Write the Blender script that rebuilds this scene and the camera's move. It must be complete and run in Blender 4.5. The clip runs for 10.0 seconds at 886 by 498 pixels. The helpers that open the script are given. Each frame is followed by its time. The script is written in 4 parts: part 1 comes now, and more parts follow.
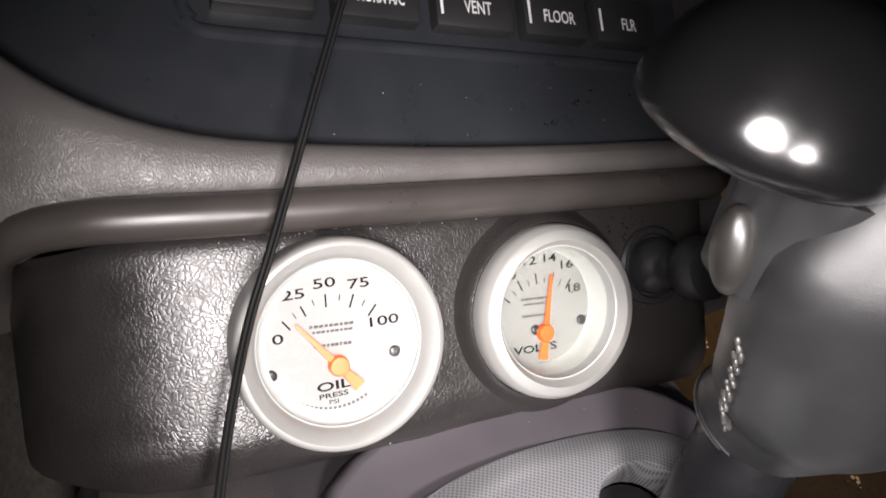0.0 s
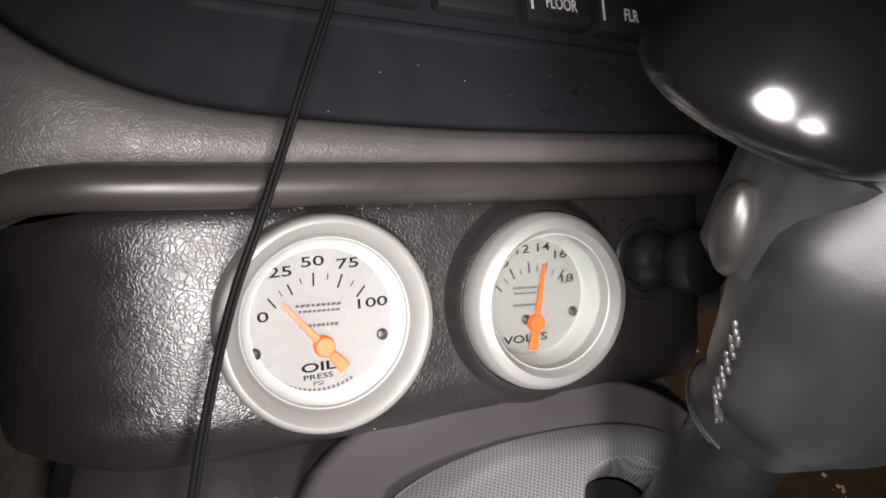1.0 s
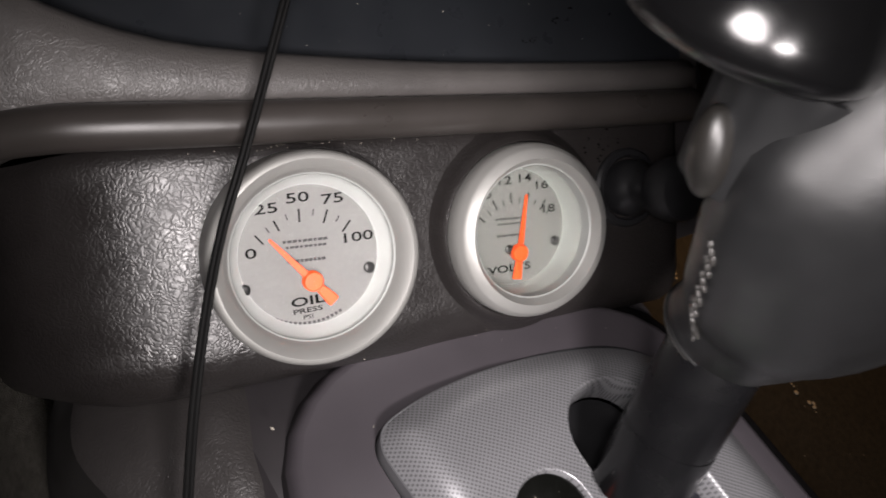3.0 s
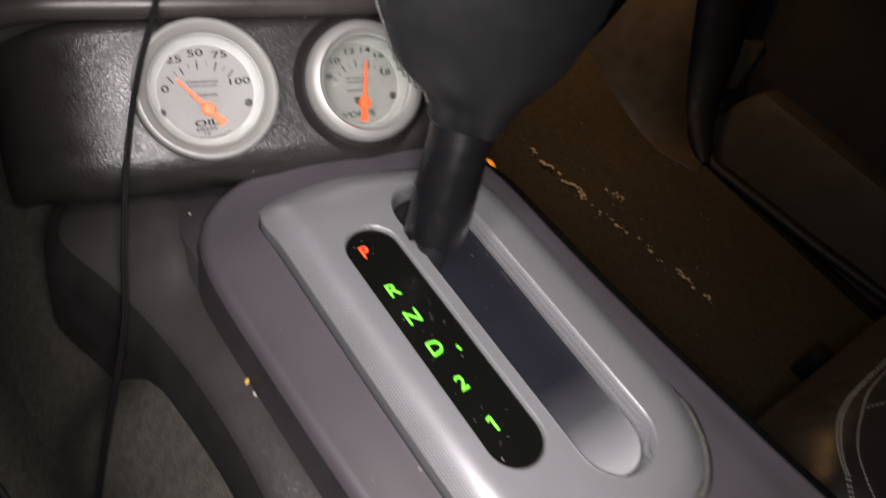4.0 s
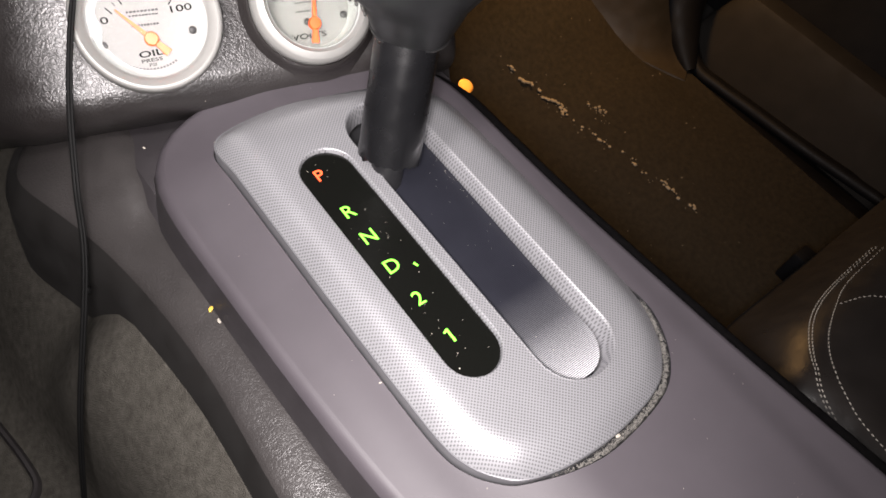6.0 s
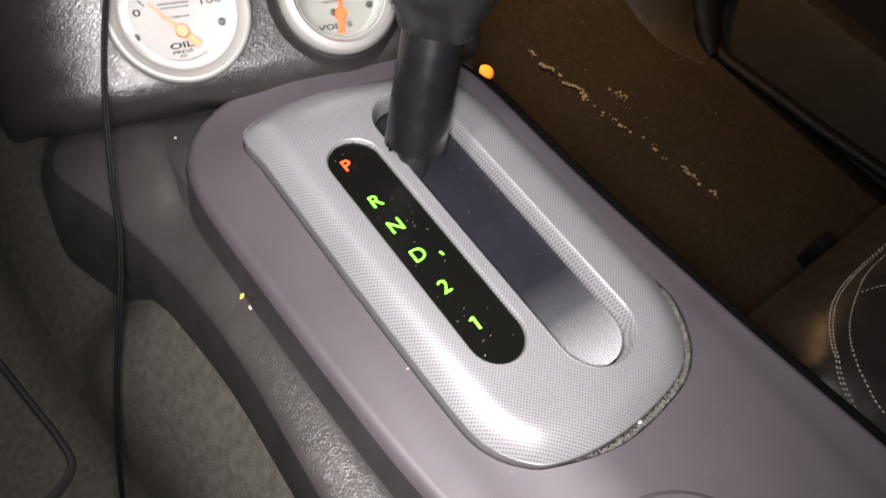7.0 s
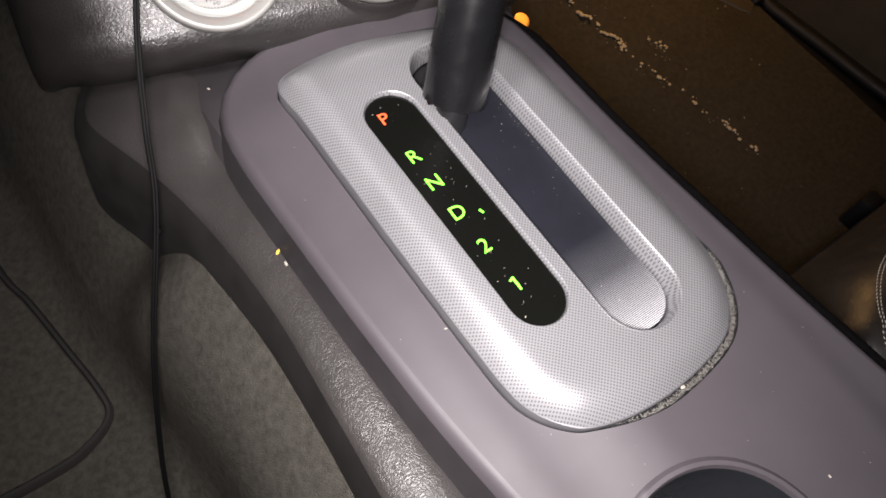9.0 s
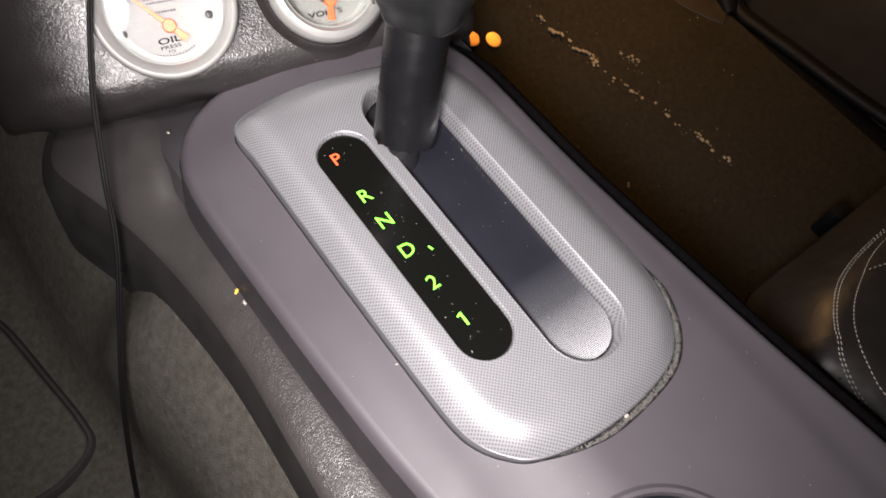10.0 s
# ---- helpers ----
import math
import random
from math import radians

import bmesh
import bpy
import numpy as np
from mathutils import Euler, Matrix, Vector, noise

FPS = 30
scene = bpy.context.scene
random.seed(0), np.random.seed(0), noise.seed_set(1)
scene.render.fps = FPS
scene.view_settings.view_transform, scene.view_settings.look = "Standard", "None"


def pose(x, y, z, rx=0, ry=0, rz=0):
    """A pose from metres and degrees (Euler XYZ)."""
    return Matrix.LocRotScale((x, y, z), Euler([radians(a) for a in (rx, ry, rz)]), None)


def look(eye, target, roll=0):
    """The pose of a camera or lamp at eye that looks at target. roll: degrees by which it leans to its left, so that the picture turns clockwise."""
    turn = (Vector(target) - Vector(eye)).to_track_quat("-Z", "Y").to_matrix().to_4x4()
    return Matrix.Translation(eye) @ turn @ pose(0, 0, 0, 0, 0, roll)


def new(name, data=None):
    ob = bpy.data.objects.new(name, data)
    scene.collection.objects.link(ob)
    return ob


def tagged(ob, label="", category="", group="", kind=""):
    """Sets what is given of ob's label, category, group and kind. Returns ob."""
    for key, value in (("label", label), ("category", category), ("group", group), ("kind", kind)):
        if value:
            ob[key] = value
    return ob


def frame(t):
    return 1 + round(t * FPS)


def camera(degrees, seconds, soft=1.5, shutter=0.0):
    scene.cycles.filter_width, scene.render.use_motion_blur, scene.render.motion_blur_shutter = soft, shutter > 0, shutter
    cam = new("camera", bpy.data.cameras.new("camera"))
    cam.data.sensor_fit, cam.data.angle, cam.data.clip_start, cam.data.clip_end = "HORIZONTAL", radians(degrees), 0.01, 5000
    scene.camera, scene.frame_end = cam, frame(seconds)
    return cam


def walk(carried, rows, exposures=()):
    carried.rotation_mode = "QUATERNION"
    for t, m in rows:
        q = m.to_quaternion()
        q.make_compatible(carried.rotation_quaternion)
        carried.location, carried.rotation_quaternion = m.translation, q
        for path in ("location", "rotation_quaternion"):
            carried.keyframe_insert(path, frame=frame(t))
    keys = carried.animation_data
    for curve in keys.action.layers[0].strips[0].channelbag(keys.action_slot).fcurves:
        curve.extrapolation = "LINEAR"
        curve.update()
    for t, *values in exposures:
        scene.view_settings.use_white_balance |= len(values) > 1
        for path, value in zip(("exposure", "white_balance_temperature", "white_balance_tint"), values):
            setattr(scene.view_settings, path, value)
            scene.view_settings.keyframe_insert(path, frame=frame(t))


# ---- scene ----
# The cabin is modelled in millimetres in the console's own frame (x to the passenger side, y forward,
# z out of the shifter plate); CAR lays that frame, with the console's forward rise, into the world.
CAR = pose(0, 0, 0.42, 14, 0, 0)
cam = camera(64.0, 10.0, soft=1.7, shutter=0.5)
PATH = [
    (0, (-0.10365, 0.05730, 0.19638), (0.00043, 0.14706, 0.05109), 21.66),
    (0.5, (-0.10313, 0.05615, 0.18936), (0.00189, 0.14573, 0.04463), 23.67),
    (1, (-0.10267, 0.05511, 0.18989), (0.00320, 0.14410, 0.04541), 24.22),
    (1.5, (-0.10095, 0.05496, 0.18692), (0.00623, 0.13985, 0.04096), 24.73),
    (2, (-0.10455, 0.05993, 0.18093), (0.00277, 0.13852, 0.03157), 26.00),
    (2.2, (-0.11066, 0.05979, 0.18063), (-0.00486, 0.13777, 0.02988), 26.26),
    (3.3, (-0.10407, 0.04248, 0.20840), (0.00111, 0.11472, 0.05440), 26.63),
    (3.5, (-0.12508, 0.00409, 0.22742), (-0.02076, 0.08516, 0.07726), 24.70),
    (4, (-0.12809, -0.09208, 0.23601), (-0.02608, -0.00813, 0.08586), 19.59),
    (4.5, (-0.13117, -0.11653, 0.23468), (-0.02882, -0.03323, 0.08440), 19.70),
    (5, (-0.12287, -0.11340, 0.22583), (-0.02105, -0.03521, 0.07246), 21.13),
    (5.2, (-0.12311, -0.11258, 0.23162), (-0.02311, -0.03663, 0.07595), 20.33),
    (6.3, (-0.11040, -0.10768, 0.24181), (-0.01900, -0.03795, 0.07816), 17.50),
    (6.5, (-0.11422, -0.10658, 0.24845), (-0.02345, -0.03799, 0.08397), 17.39),
    (7, (-0.11713, -0.10681, 0.24256), (-0.03020, -0.03611, 0.07690), 16.61),
    (7.5, (-0.12710, -0.10405, 0.22848), (-0.04410, -0.03625, 0.05962), 19.01),
    (8, (-0.12514, -0.10398, 0.22882), (-0.04710, -0.04108, 0.05575), 20.24),
    (8.5, (-0.12145, -0.11023, 0.23788), (-0.04475, -0.04785, 0.06402), 19.38),
    (9, (-0.11816, -0.09857, 0.23709), (-0.04257, -0.03424, 0.06346), 16.27),
    (9.5, (-0.09219, -0.10614, 0.25690), (-0.02071, -0.04420, 0.08067), 13.15),
    (10, (-0.09694, -0.10369, 0.25428), (-0.02224, -0.03828, 0.08067), 13.99),
]
walk(cam, [(t, CAR @ look(eye, target, roll)) for t, eye, target, roll in PATH],
     exposures=[(0, 0.38), (0.4, 0.06), (1.4, 0.02), (2.2, -0.15), (3.3, -0.8), (3.7, -0.9), (4.2, -0.2), (5.0, 0.38), (6.4, 0.24), (10, 0.2)])

# ---- light: the torch of the one who looks on, and the footwell's courtesy lamp ----
world = bpy.data.worlds.new("night")
scene.world = world
world.use_nodes = True
world.node_tree.nodes["Background"].inputs[0].default_value = (0.55, 0.6, 0.75, 1)
world.node_tree.nodes["Background"].inputs[1].default_value = 0.01


def lamp(name, kind, eye, target, watts, colour, radius, cone=120, blend=0.5):
    data = bpy.data.lights.new(name, kind)
    data.energy, data.color = watts, colour
    if kind == "SPOT":
        data.shadow_soft_size, data.spot_size, data.spot_blend = radius, radians(cone), blend
    ob = new(name, data)
    ob.matrix_world = CAR @ look(Vector(eye) / 1000, Vector(target) / 1000)
    return ob


for eye, target, watts, size, spread in (((-102, 47, 189), (24, 146, 44), 0.2, 0.056, 84), ((-126, -112, 236), (8, -25, 0), 1.12, 0.06, 108)):
    torch = lamp("torch", "AREA", eye, target, watts, (1.0, 0.93, 0.925), 0.01)
    torch.data.shape, torch.data.size, torch.data.spread = "DISK", size, radians(spread)
lamp("courtesy_lamp", "SPOT", (392, 250, 55), (396, 195, -180), 4.1, (1.0, 0.54, 0.19), 0.02, 150, 1.0)

# ---- materials ----


def material(name, colour, rough=0.5, metal=0.0, spec=0.5):
    m = bpy.data.materials.new(name)
    m.use_nodes = True
    b = m.node_tree.nodes["Principled BSDF"]
    b.inputs["Base Color"].default_value = (*colour, 1)
    b.inputs["Roughness"].default_value = rough
    b.inputs["Metallic"].default_value = metal
    b.inputs["Specular IOR Level"].default_value = spec
    return m


def node(m, kind, **values):
    n = m.node_tree.nodes.new(kind)
    for key, value in values.items():
        n.inputs[key].default_value = value
    return n


def join(m, a, b):
    m.node_tree.links.new(a, b)


def principled(m):
    return m.node_tree.nodes["Principled BSDF"]


def coords(m):
    return m.node_tree.nodes.new("ShaderNodeTexCoord").outputs["Object"]


def ramp(m, source, stops):
    r = m.node_tree.nodes.new("ShaderNodeValToRGB")
    while len(r.color_ramp.elements) < len(stops):
        r.color_ramp.elements.new(0.5)
    for e, (at, c) in zip(r.color_ramp.elements, stops):
        e.position, e.color = at, (*c, 1)
    join(m, source, r.inputs[0])
    return r.outputs[0]


def grey(v):
    return (v, v, v)


def bump(m, height, strength, distance):
    b = node(m, "ShaderNodeBump", Strength=strength, Distance=distance)
    join(m, height, b.inputs["Height"])
    old = principled(m).inputs["Normal"]
    if old.is_linked:
        join(m, old.links[0].from_socket, b.inputs["Normal"])
    join(m, b.outputs[0], old)


def mottled(m, colour, dark, scale, low=0.35, high=0.7):
    """Colour wandering between two tones: wear and grime at a coarse scale."""
    n = node(m, "ShaderNodeTexNoise", Scale=scale, Detail=6.0, Roughness=0.6)
    join(m, coords(m), n.inputs["Vector"])
    join(m, ramp(m, n.outputs[0], [(low, dark), (high, colour)]), principled(m).inputs["Base Color"])
    return n


def rough_spots(m, low, high, scale):
    n = node(m, "ShaderNodeTexNoise", Scale=scale, Detail=4.0)
    join(m, coords(m), n.inputs["Vector"])
    join(m, ramp(m, n.outputs[0], [(0.3, grey(low)), (0.75, grey(high))]), principled(m).inputs["Roughness"])


def grained(name, colour, dark, rough, cell, strength, depth=0.0004, warped=0.02):
    """Moulded vinyl with a leather grain of pebbles and wrinkles."""
    m = material(name, colour, rough)
    mottled(m, colour, dark, 28)
    warp = node(m, "ShaderNodeTexNoise", Scale=cell * 0.35, Detail=3.0)
    join(m, coords(m), warp.inputs["Vector"])
    mix = node(m, "ShaderNodeMixRGB", Fac=warped)
    join(m, coords(m), mix.inputs[1])
    join(m, warp.outputs["Color"], mix.inputs[2])
    v = m.node_tree.nodes.new("ShaderNodeTexVoronoi")
    v.feature = "DISTANCE_TO_EDGE"
    v.inputs["Scale"].default_value = cell
    join(m, mix.outputs[0], v.inputs["Vector"])
    bump(m, ramp(m, v.outputs["Distance"], [(0.0, grey(0)), (0.1, grey(0.5)), (0.25, grey(0.85)), (0.5, grey(1))]), strength, depth)
    fold = node(m, "ShaderNodeTexNoise", Scale=cell * 0.45, Detail=3.0, Distortion=0.8)
    join(m, coords(m), fold.inputs["Vector"])
    bump(m, fold.outputs[0], strength * 0.25, depth)
    fine = node(m, "ShaderNodeTexNoise", Scale=cell * 5, Detail=3.0)
    join(m, coords(m), fine.inputs["Vector"])
    bump(m, fine.outputs[0], strength * 0.2, depth * 0.2)
    rough_spots(m, rough - 0.06, rough + 0.08, 90)
    return m


def satin(name, colour, dark, rough, scale=40, fine=2500, strength=0.12, even=1.0):
    """Smooth moulded plastic with a fine haze and handling marks."""
    m = material(name, colour, rough)
    mottled(m, colour, dark, scale)
    n = node(m, "ShaderNodeTexNoise", Scale=fine, Detail=2.0)
    join(m, coords(m), n.inputs["Vector"])
    bump(m, n.outputs[0], strength, 0.0002)
    rough_spots(m, rough - 0.07 * even, rough + 0.1 * even, 60)
    return m


def glow(name, colour, strength):
    m = material(name, colour, 0.5)
    principled(m).inputs["Emission Color"].default_value = (*colour, 1)
    principled(m).inputs["Emission Strength"].default_value = strength
    return m


VINYL = grained("grained_vinyl", (0.0195, 0.017, 0.0166), (0.0137, 0.012, 0.0117), 0.36, 560, 0.2, 0.00045, 0.008)
principled(VINYL).inputs["Specular IOR Level"].default_value = 0.7
LIP = grained("dash_vinyl", (0.088, 0.081, 0.078), (0.066, 0.061, 0.059), 0.43, 480, 0.24, 0.0003)
SHADE = satin("dull_dark_side", (0.011, 0.0098, 0.009), (0.008, 0.007, 0.0065), 0.7)
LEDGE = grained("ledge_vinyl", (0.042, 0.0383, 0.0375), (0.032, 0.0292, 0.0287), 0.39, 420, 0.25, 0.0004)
principled(LEDGE).inputs["Specular IOR Level"].default_value = 0.42
ROLL = satin("soft_touch_bead", (0.046, 0.04, 0.0375), (0.035, 0.031, 0.0285), 0.34)
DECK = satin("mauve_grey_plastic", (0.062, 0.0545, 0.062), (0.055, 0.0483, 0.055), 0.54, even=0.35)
# Darker tone of the deck's mauve; on the deck flank it paints in shade.
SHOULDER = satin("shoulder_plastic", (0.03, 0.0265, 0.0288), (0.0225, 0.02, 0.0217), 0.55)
BASE_PLASTIC = satin("lower_console_plastic", (0.04, 0.036, 0.036), (0.028, 0.025, 0.026), 0.5)
STACK = satin("blue_black_plastic", (0.0195, 0.0216, 0.0252), (0.0146, 0.0162, 0.0192), 0.33, 18)
BUTTON = satin("button_black", (0.02, 0.02, 0.021), (0.014, 0.014, 0.015), 0.42)
BLACK = satin("black_plastic", (0.015, 0.015, 0.016), (0.009, 0.009, 0.01), 0.35)
GLOSS = material("gloss_black", (0.003, 0.003, 0.0032), 0.2)
rough_spots(GLOSS, 0.16, 0.26, 120)
TUBE = satin("lever_rubber_black", (0.007, 0.007, 0.0078), (0.005, 0.005, 0.0056), 0.25)
SLIDER = material("slider_film", (0.028, 0.03, 0.042), 0.36)
w = node(SLIDER, "ShaderNodeTexWave", Scale=440.0, Distortion=0.3)
w.wave_type, w.bands_direction = "BANDS", "Y"
join(SLIDER, coords(SLIDER), w.inputs["Vector"])
bump(SLIDER, w.outputs[0], 0.25, 0.0002)
mottled(SLIDER, (0.0135, 0.014, 0.0195), (0.011, 0.0114, 0.016), 60)
principled(SLIDER).inputs["Specular IOR Level"].default_value = 0.4
# A pale sheen painted into the colour over the cover's rear end.
sheen_axes = SLIDER.node_tree.nodes.new("ShaderNodeSeparateXYZ")
join(SLIDER, coords(SLIDER), sheen_axes.inputs[0])
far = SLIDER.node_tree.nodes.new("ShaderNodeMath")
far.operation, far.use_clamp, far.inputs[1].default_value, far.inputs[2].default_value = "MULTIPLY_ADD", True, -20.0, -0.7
join(SLIDER, sheen_axes.outputs[1], far.inputs[0])
# worn: how far the painted sheen covers the film's colour, rising rearwards.
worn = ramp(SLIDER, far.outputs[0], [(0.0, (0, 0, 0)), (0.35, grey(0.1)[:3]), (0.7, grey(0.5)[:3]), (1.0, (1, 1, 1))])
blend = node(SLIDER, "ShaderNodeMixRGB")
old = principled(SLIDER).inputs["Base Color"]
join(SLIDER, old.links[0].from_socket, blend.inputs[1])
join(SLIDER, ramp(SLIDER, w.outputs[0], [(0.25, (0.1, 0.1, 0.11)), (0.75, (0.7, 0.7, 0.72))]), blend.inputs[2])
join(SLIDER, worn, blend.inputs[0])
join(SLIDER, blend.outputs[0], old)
LEATHER = grained("grip_leather", (0.0108, 0.011, 0.0116), (0.0075, 0.0077, 0.0082), 0.42, 800, 0.09, 0.00015)
WORN = satin("worn_button", (0.015, 0.0135, 0.012), (0.007, 0.0065, 0.006), 0.42, 150)
CORD = satin("waxed_cord", (0.05, 0.048, 0.046), (0.02, 0.019, 0.018), 0.3, 400)
WHITE_THREAD = material("white_thread", (0.34, 0.32, 0.28), 0.7)
GRIT = material("grey_dust", (0.15, 0.142, 0.13), 0.9)
BEZEL = material("satin_aluminium", (0.352, 0.349, 0.334), 0.45, 0.5)
rough_spots(BEZEL, 0.46, 0.56, 260)
INNER = material("bezel_inner_wall", (0.345, 0.358, 0.345), 0.45, 0.1)
DIAL = material("silver_dial", (0.255, 0.276, 0.273), 0.6, 0.0, 0.2)
mottled(DIAL, (0.15, 0.15, 0.145), (0.137, 0.137, 0.133), 900)
PRINT = material("black_print", (0.002, 0.002, 0.002), 0.9, spec=0.1)
FINE_PRINT = material("grey_print", (0.045, 0.045, 0.045), 0.9, spec=0.1)
BRASS = material("brass_coin", (0.55, 0.27, 0.055), 0.4, 0.6)
SCREW = material("dark_screw", (0.03, 0.03, 0.03), 0.35, 0.6)
# Pointer orange with a faint glow added to brighten it; no lamp.
NEEDLE = glow("orange_needle", (0.64, 0.06, 0.001), 0.1)
GLASS = material("clear_glass", (1, 1, 1), 0.02)
principled(GLASS).inputs["Transmission Weight"].default_value = 1.0
principled(GLASS).inputs["IOR"].default_value = 1.2
# The glass tint paints in how much dimmer the angled voltmeter dial looks.
DIM_GLASS = material("dimming_glass", (0.8, 0.82, 0.79), 0.1)
principled(DIM_GLASS).inputs["Transmission Weight"].default_value = 0.995
principled(DIM_GLASS).inputs["IOR"].default_value = 1.2
WINDOW = material("indicator_window", (0.004, 0.0042, 0.0036), 0.17)
GREEN = glow("lit_green", (0.2, 0.95, 0.06), 0.85)
ORANGE = glow("lit_orange", (1.0, 0.1, 0.03), 0.9)
WIRE = satin("black_cable", (0.004, 0.004, 0.004), (0.003, 0.003, 0.003), 0.55)
principled(WIRE).inputs["Specular IOR Level"].default_value = 0.15
MARK = material("white_marking", (0.6, 0.6, 0.6), 0.6)
DUST = material("pale_crumb", (0.38, 0.35, 0.3), 0.8)
CRUMB = material("tan_crumb", (0.15, 0.12, 0.08), 0.8)
YELLOW = material("yellow_crumb", (0.75, 0.5, 0.08), 0.6)
SEAT = grained("seat_leather", (0.019, 0.0165, 0.0152), (0.014, 0.0122, 0.0113), 0.33, 500, 0.15, 0.0002)
RUBBER = satin("door_seal_rubber", (0.0035, 0.0034, 0.0042), (0.0025, 0.0024, 0.003), 0.55)
principled(RUBBER).inputs["Specular IOR Level"].default_value = 0.15
DOOR = satin("door_trim", (0.0125, 0.0106, 0.0092), (0.009, 0.0078, 0.0066), 0.75)
principled(DOOR).inputs["Specular IOR Level"].default_value = 0.25
BLACK_FELT = material("black_felt", (0.006, 0.0055, 0.006), 0.95, spec=0.05)
mottled(BLACK_FELT, (0.008, 0.0072, 0.0075), (0.004, 0.0037, 0.004), 300)
KICK = satin("tan_kick_panel", (0.026, 0.02, 0.0135), (0.018, 0.014, 0.009), 0.4)
DARK = material("dark_trim", (0.02, 0.019, 0.018), 0.8)
HEAD = material("headliner", (0.08, 0.075, 0.07), 0.95)
mottled(HEAD, (0.085, 0.08, 0.075), (0.06, 0.056, 0.052), 60)


def carpet(name, colour, dark):
    m = material(name, colour, 0.95, spec=0.1)
    mottled(m, colour, dark, 220, 0.3, 0.75)
    n = node(m, "ShaderNodeTexNoise", Scale=1400.0, Detail=4.0)
    join(m, coords(m), n.inputs["Vector"])
    bump(m, n.outputs[0], 0.9, 0.001)
    return m


CARPET = carpet("grey_carpet", (0.096, 0.09, 0.078), (0.052, 0.048, 0.041))
CARPET_R = carpet("brown_carpet", (0.0215, 0.0178, 0.0125), (0.011, 0.0092, 0.0067))

# Silver trim with a staggered pattern of fine dark dots.
PLATE = material("dotted_silver", (0.33, 0.33, 0.345), 0.36, 0.5)
sep = PLATE.node_tree.nodes.new("ShaderNodeSeparateXYZ")
join(PLATE, coords(PLATE), sep.inputs[0])
waves = []
for axis in (0, 1):
    k = PLATE.node_tree.nodes.new("ShaderNodeMath")
    k.operation, k.inputs[1].default_value = "MULTIPLY", 2 * math.pi / 0.00165
    s = PLATE.node_tree.nodes.new("ShaderNodeMath")
    s.operation = "SINE"
    join(PLATE, sep.outputs[axis], k.inputs[0])
    join(PLATE, k.outputs[0], s.inputs[0])
    waves.append(s)
prod = PLATE.node_tree.nodes.new("ShaderNodeMath")
prod.operation = "MULTIPLY"
join(PLATE, waves[0].outputs[0], prod.inputs[0])
join(PLATE, waves[1].outputs[0], prod.inputs[1])
join(PLATE, ramp(PLATE, prod.outputs[0], [(0.16, (0.33, 0.33, 0.345)), (0.5, (0.15, 0.15, 0.16))]), principled(PLATE).inputs["Base Color"])
rough_spots(PLATE, 0.3, 0.42, 50)

SILVER = satin("plain_silver", (0.2, 0.2, 0.21), (0.17, 0.17, 0.18), 0.4)
principled(SILVER).inputs["Metallic"].default_value = 0.5

# ---- building ----
BASES = {}


def thing(name, base, label, category, group="", kind=""):
    ob = new(name)
    ob.empty_display_size = 0.01
    ob.matrix_world = CAR @ Matrix.Translation(Vector(base) / 1000)
    BASES[ob.name] = Vector(base)
    return tagged(ob, label, category, group, kind)


def part(name, bm, mat, parent, label="", sharp=40):
    base = BASES[parent.name]
    for v in bm.verts:
        v.co = (v.co - base) / 1000
    me = bpy.data.meshes.new(name)
    bm.to_mesh(me)
    bm.free()
    for p in me.polygons:
        p.use_smooth = True
    me.set_sharp_from_angle(angle=radians(sharp))
    me.materials.append(mat)
    ob = new(name, me)
    ob.parent = parent
    BASES[ob.name] = base
    return tagged(ob, label)


def structure(name, bm, mat, label, category):
    """A piece of the setting that is one mesh."""
    me = bpy.data.meshes.new(name)
    for v in bm.verts:
        v.co = v.co / 1000
    bm.to_mesh(me)
    bm.free()
    for p in me.polygons:
        p.use_smooth = True
    me.set_sharp_from_angle(angle=radians(40))
    me.materials.append(mat)
    ob = new(name, me)
    ob.matrix_world = CAR
    BASES[ob.name] = Vector((0, 0, 0))
    return tagged(ob, label, category, kind="structure")


def loft(rings, closed=True, cap=(False, False)):
    bm = bmesh.new()
    vs = [[bm.verts.new(p) for p in ring] for ring in rings]
    n = len(rings[0])
    for a, b in zip(vs, vs[1:]):
        for i in range(n if closed else n - 1):
            j = (i + 1) % n
            bm.faces.new((a[i], a[j], b[j], b[i]))
    for on, ring in zip(cap, (vs[0], vs[-1])):
        if on:
            bm.faces.new(ring)
    bmesh.ops.recalc_face_normals(bm, faces=bm.faces)
    return bm


def frame_of(axis, hint=(0, 0, 1)):
    n = Vector(axis).normalized()
    h = Vector(hint)
    if abs(n.dot(h)) > 0.98:
        h = Vector((0, 1, 0))
    u = h.cross(n).normalized()
    return u, n.cross(u), n


def lathe(centre, axis, profile, segs=64, cap=(False, False)):
    """profile: (radius, height along the axis)."""
    u, v, n = frame_of(axis)
    c = Vector(centre)
    rings = [[c + n * h + (u * math.cos(a) + v * math.sin(a)) * r for a in (2 * math.pi * i / segs for i in range(segs))] for r, h in profile]
    return loft(rings, True, cap)


def smooth_path(points, steps):
    """A Catmull-Rom line through points."""
    p = [Vector(q) for q in points]
    p = [2 * p[0] - p[1]] + p + [2 * p[-1] - p[-2]]
    out = []
    for i in range(1, len(p) - 2):
        for k in range(steps):
            t = k / steps
            a, b, c, d = p[i - 1 : i + 3]
            out.append(0.5 * ((2 * b) + (c - a) * t + (2 * a - 5 * b + 4 * c - d) * t * t + (3 * b - a - 3 * c + d) * t**3))
    return out + [p[-2]]


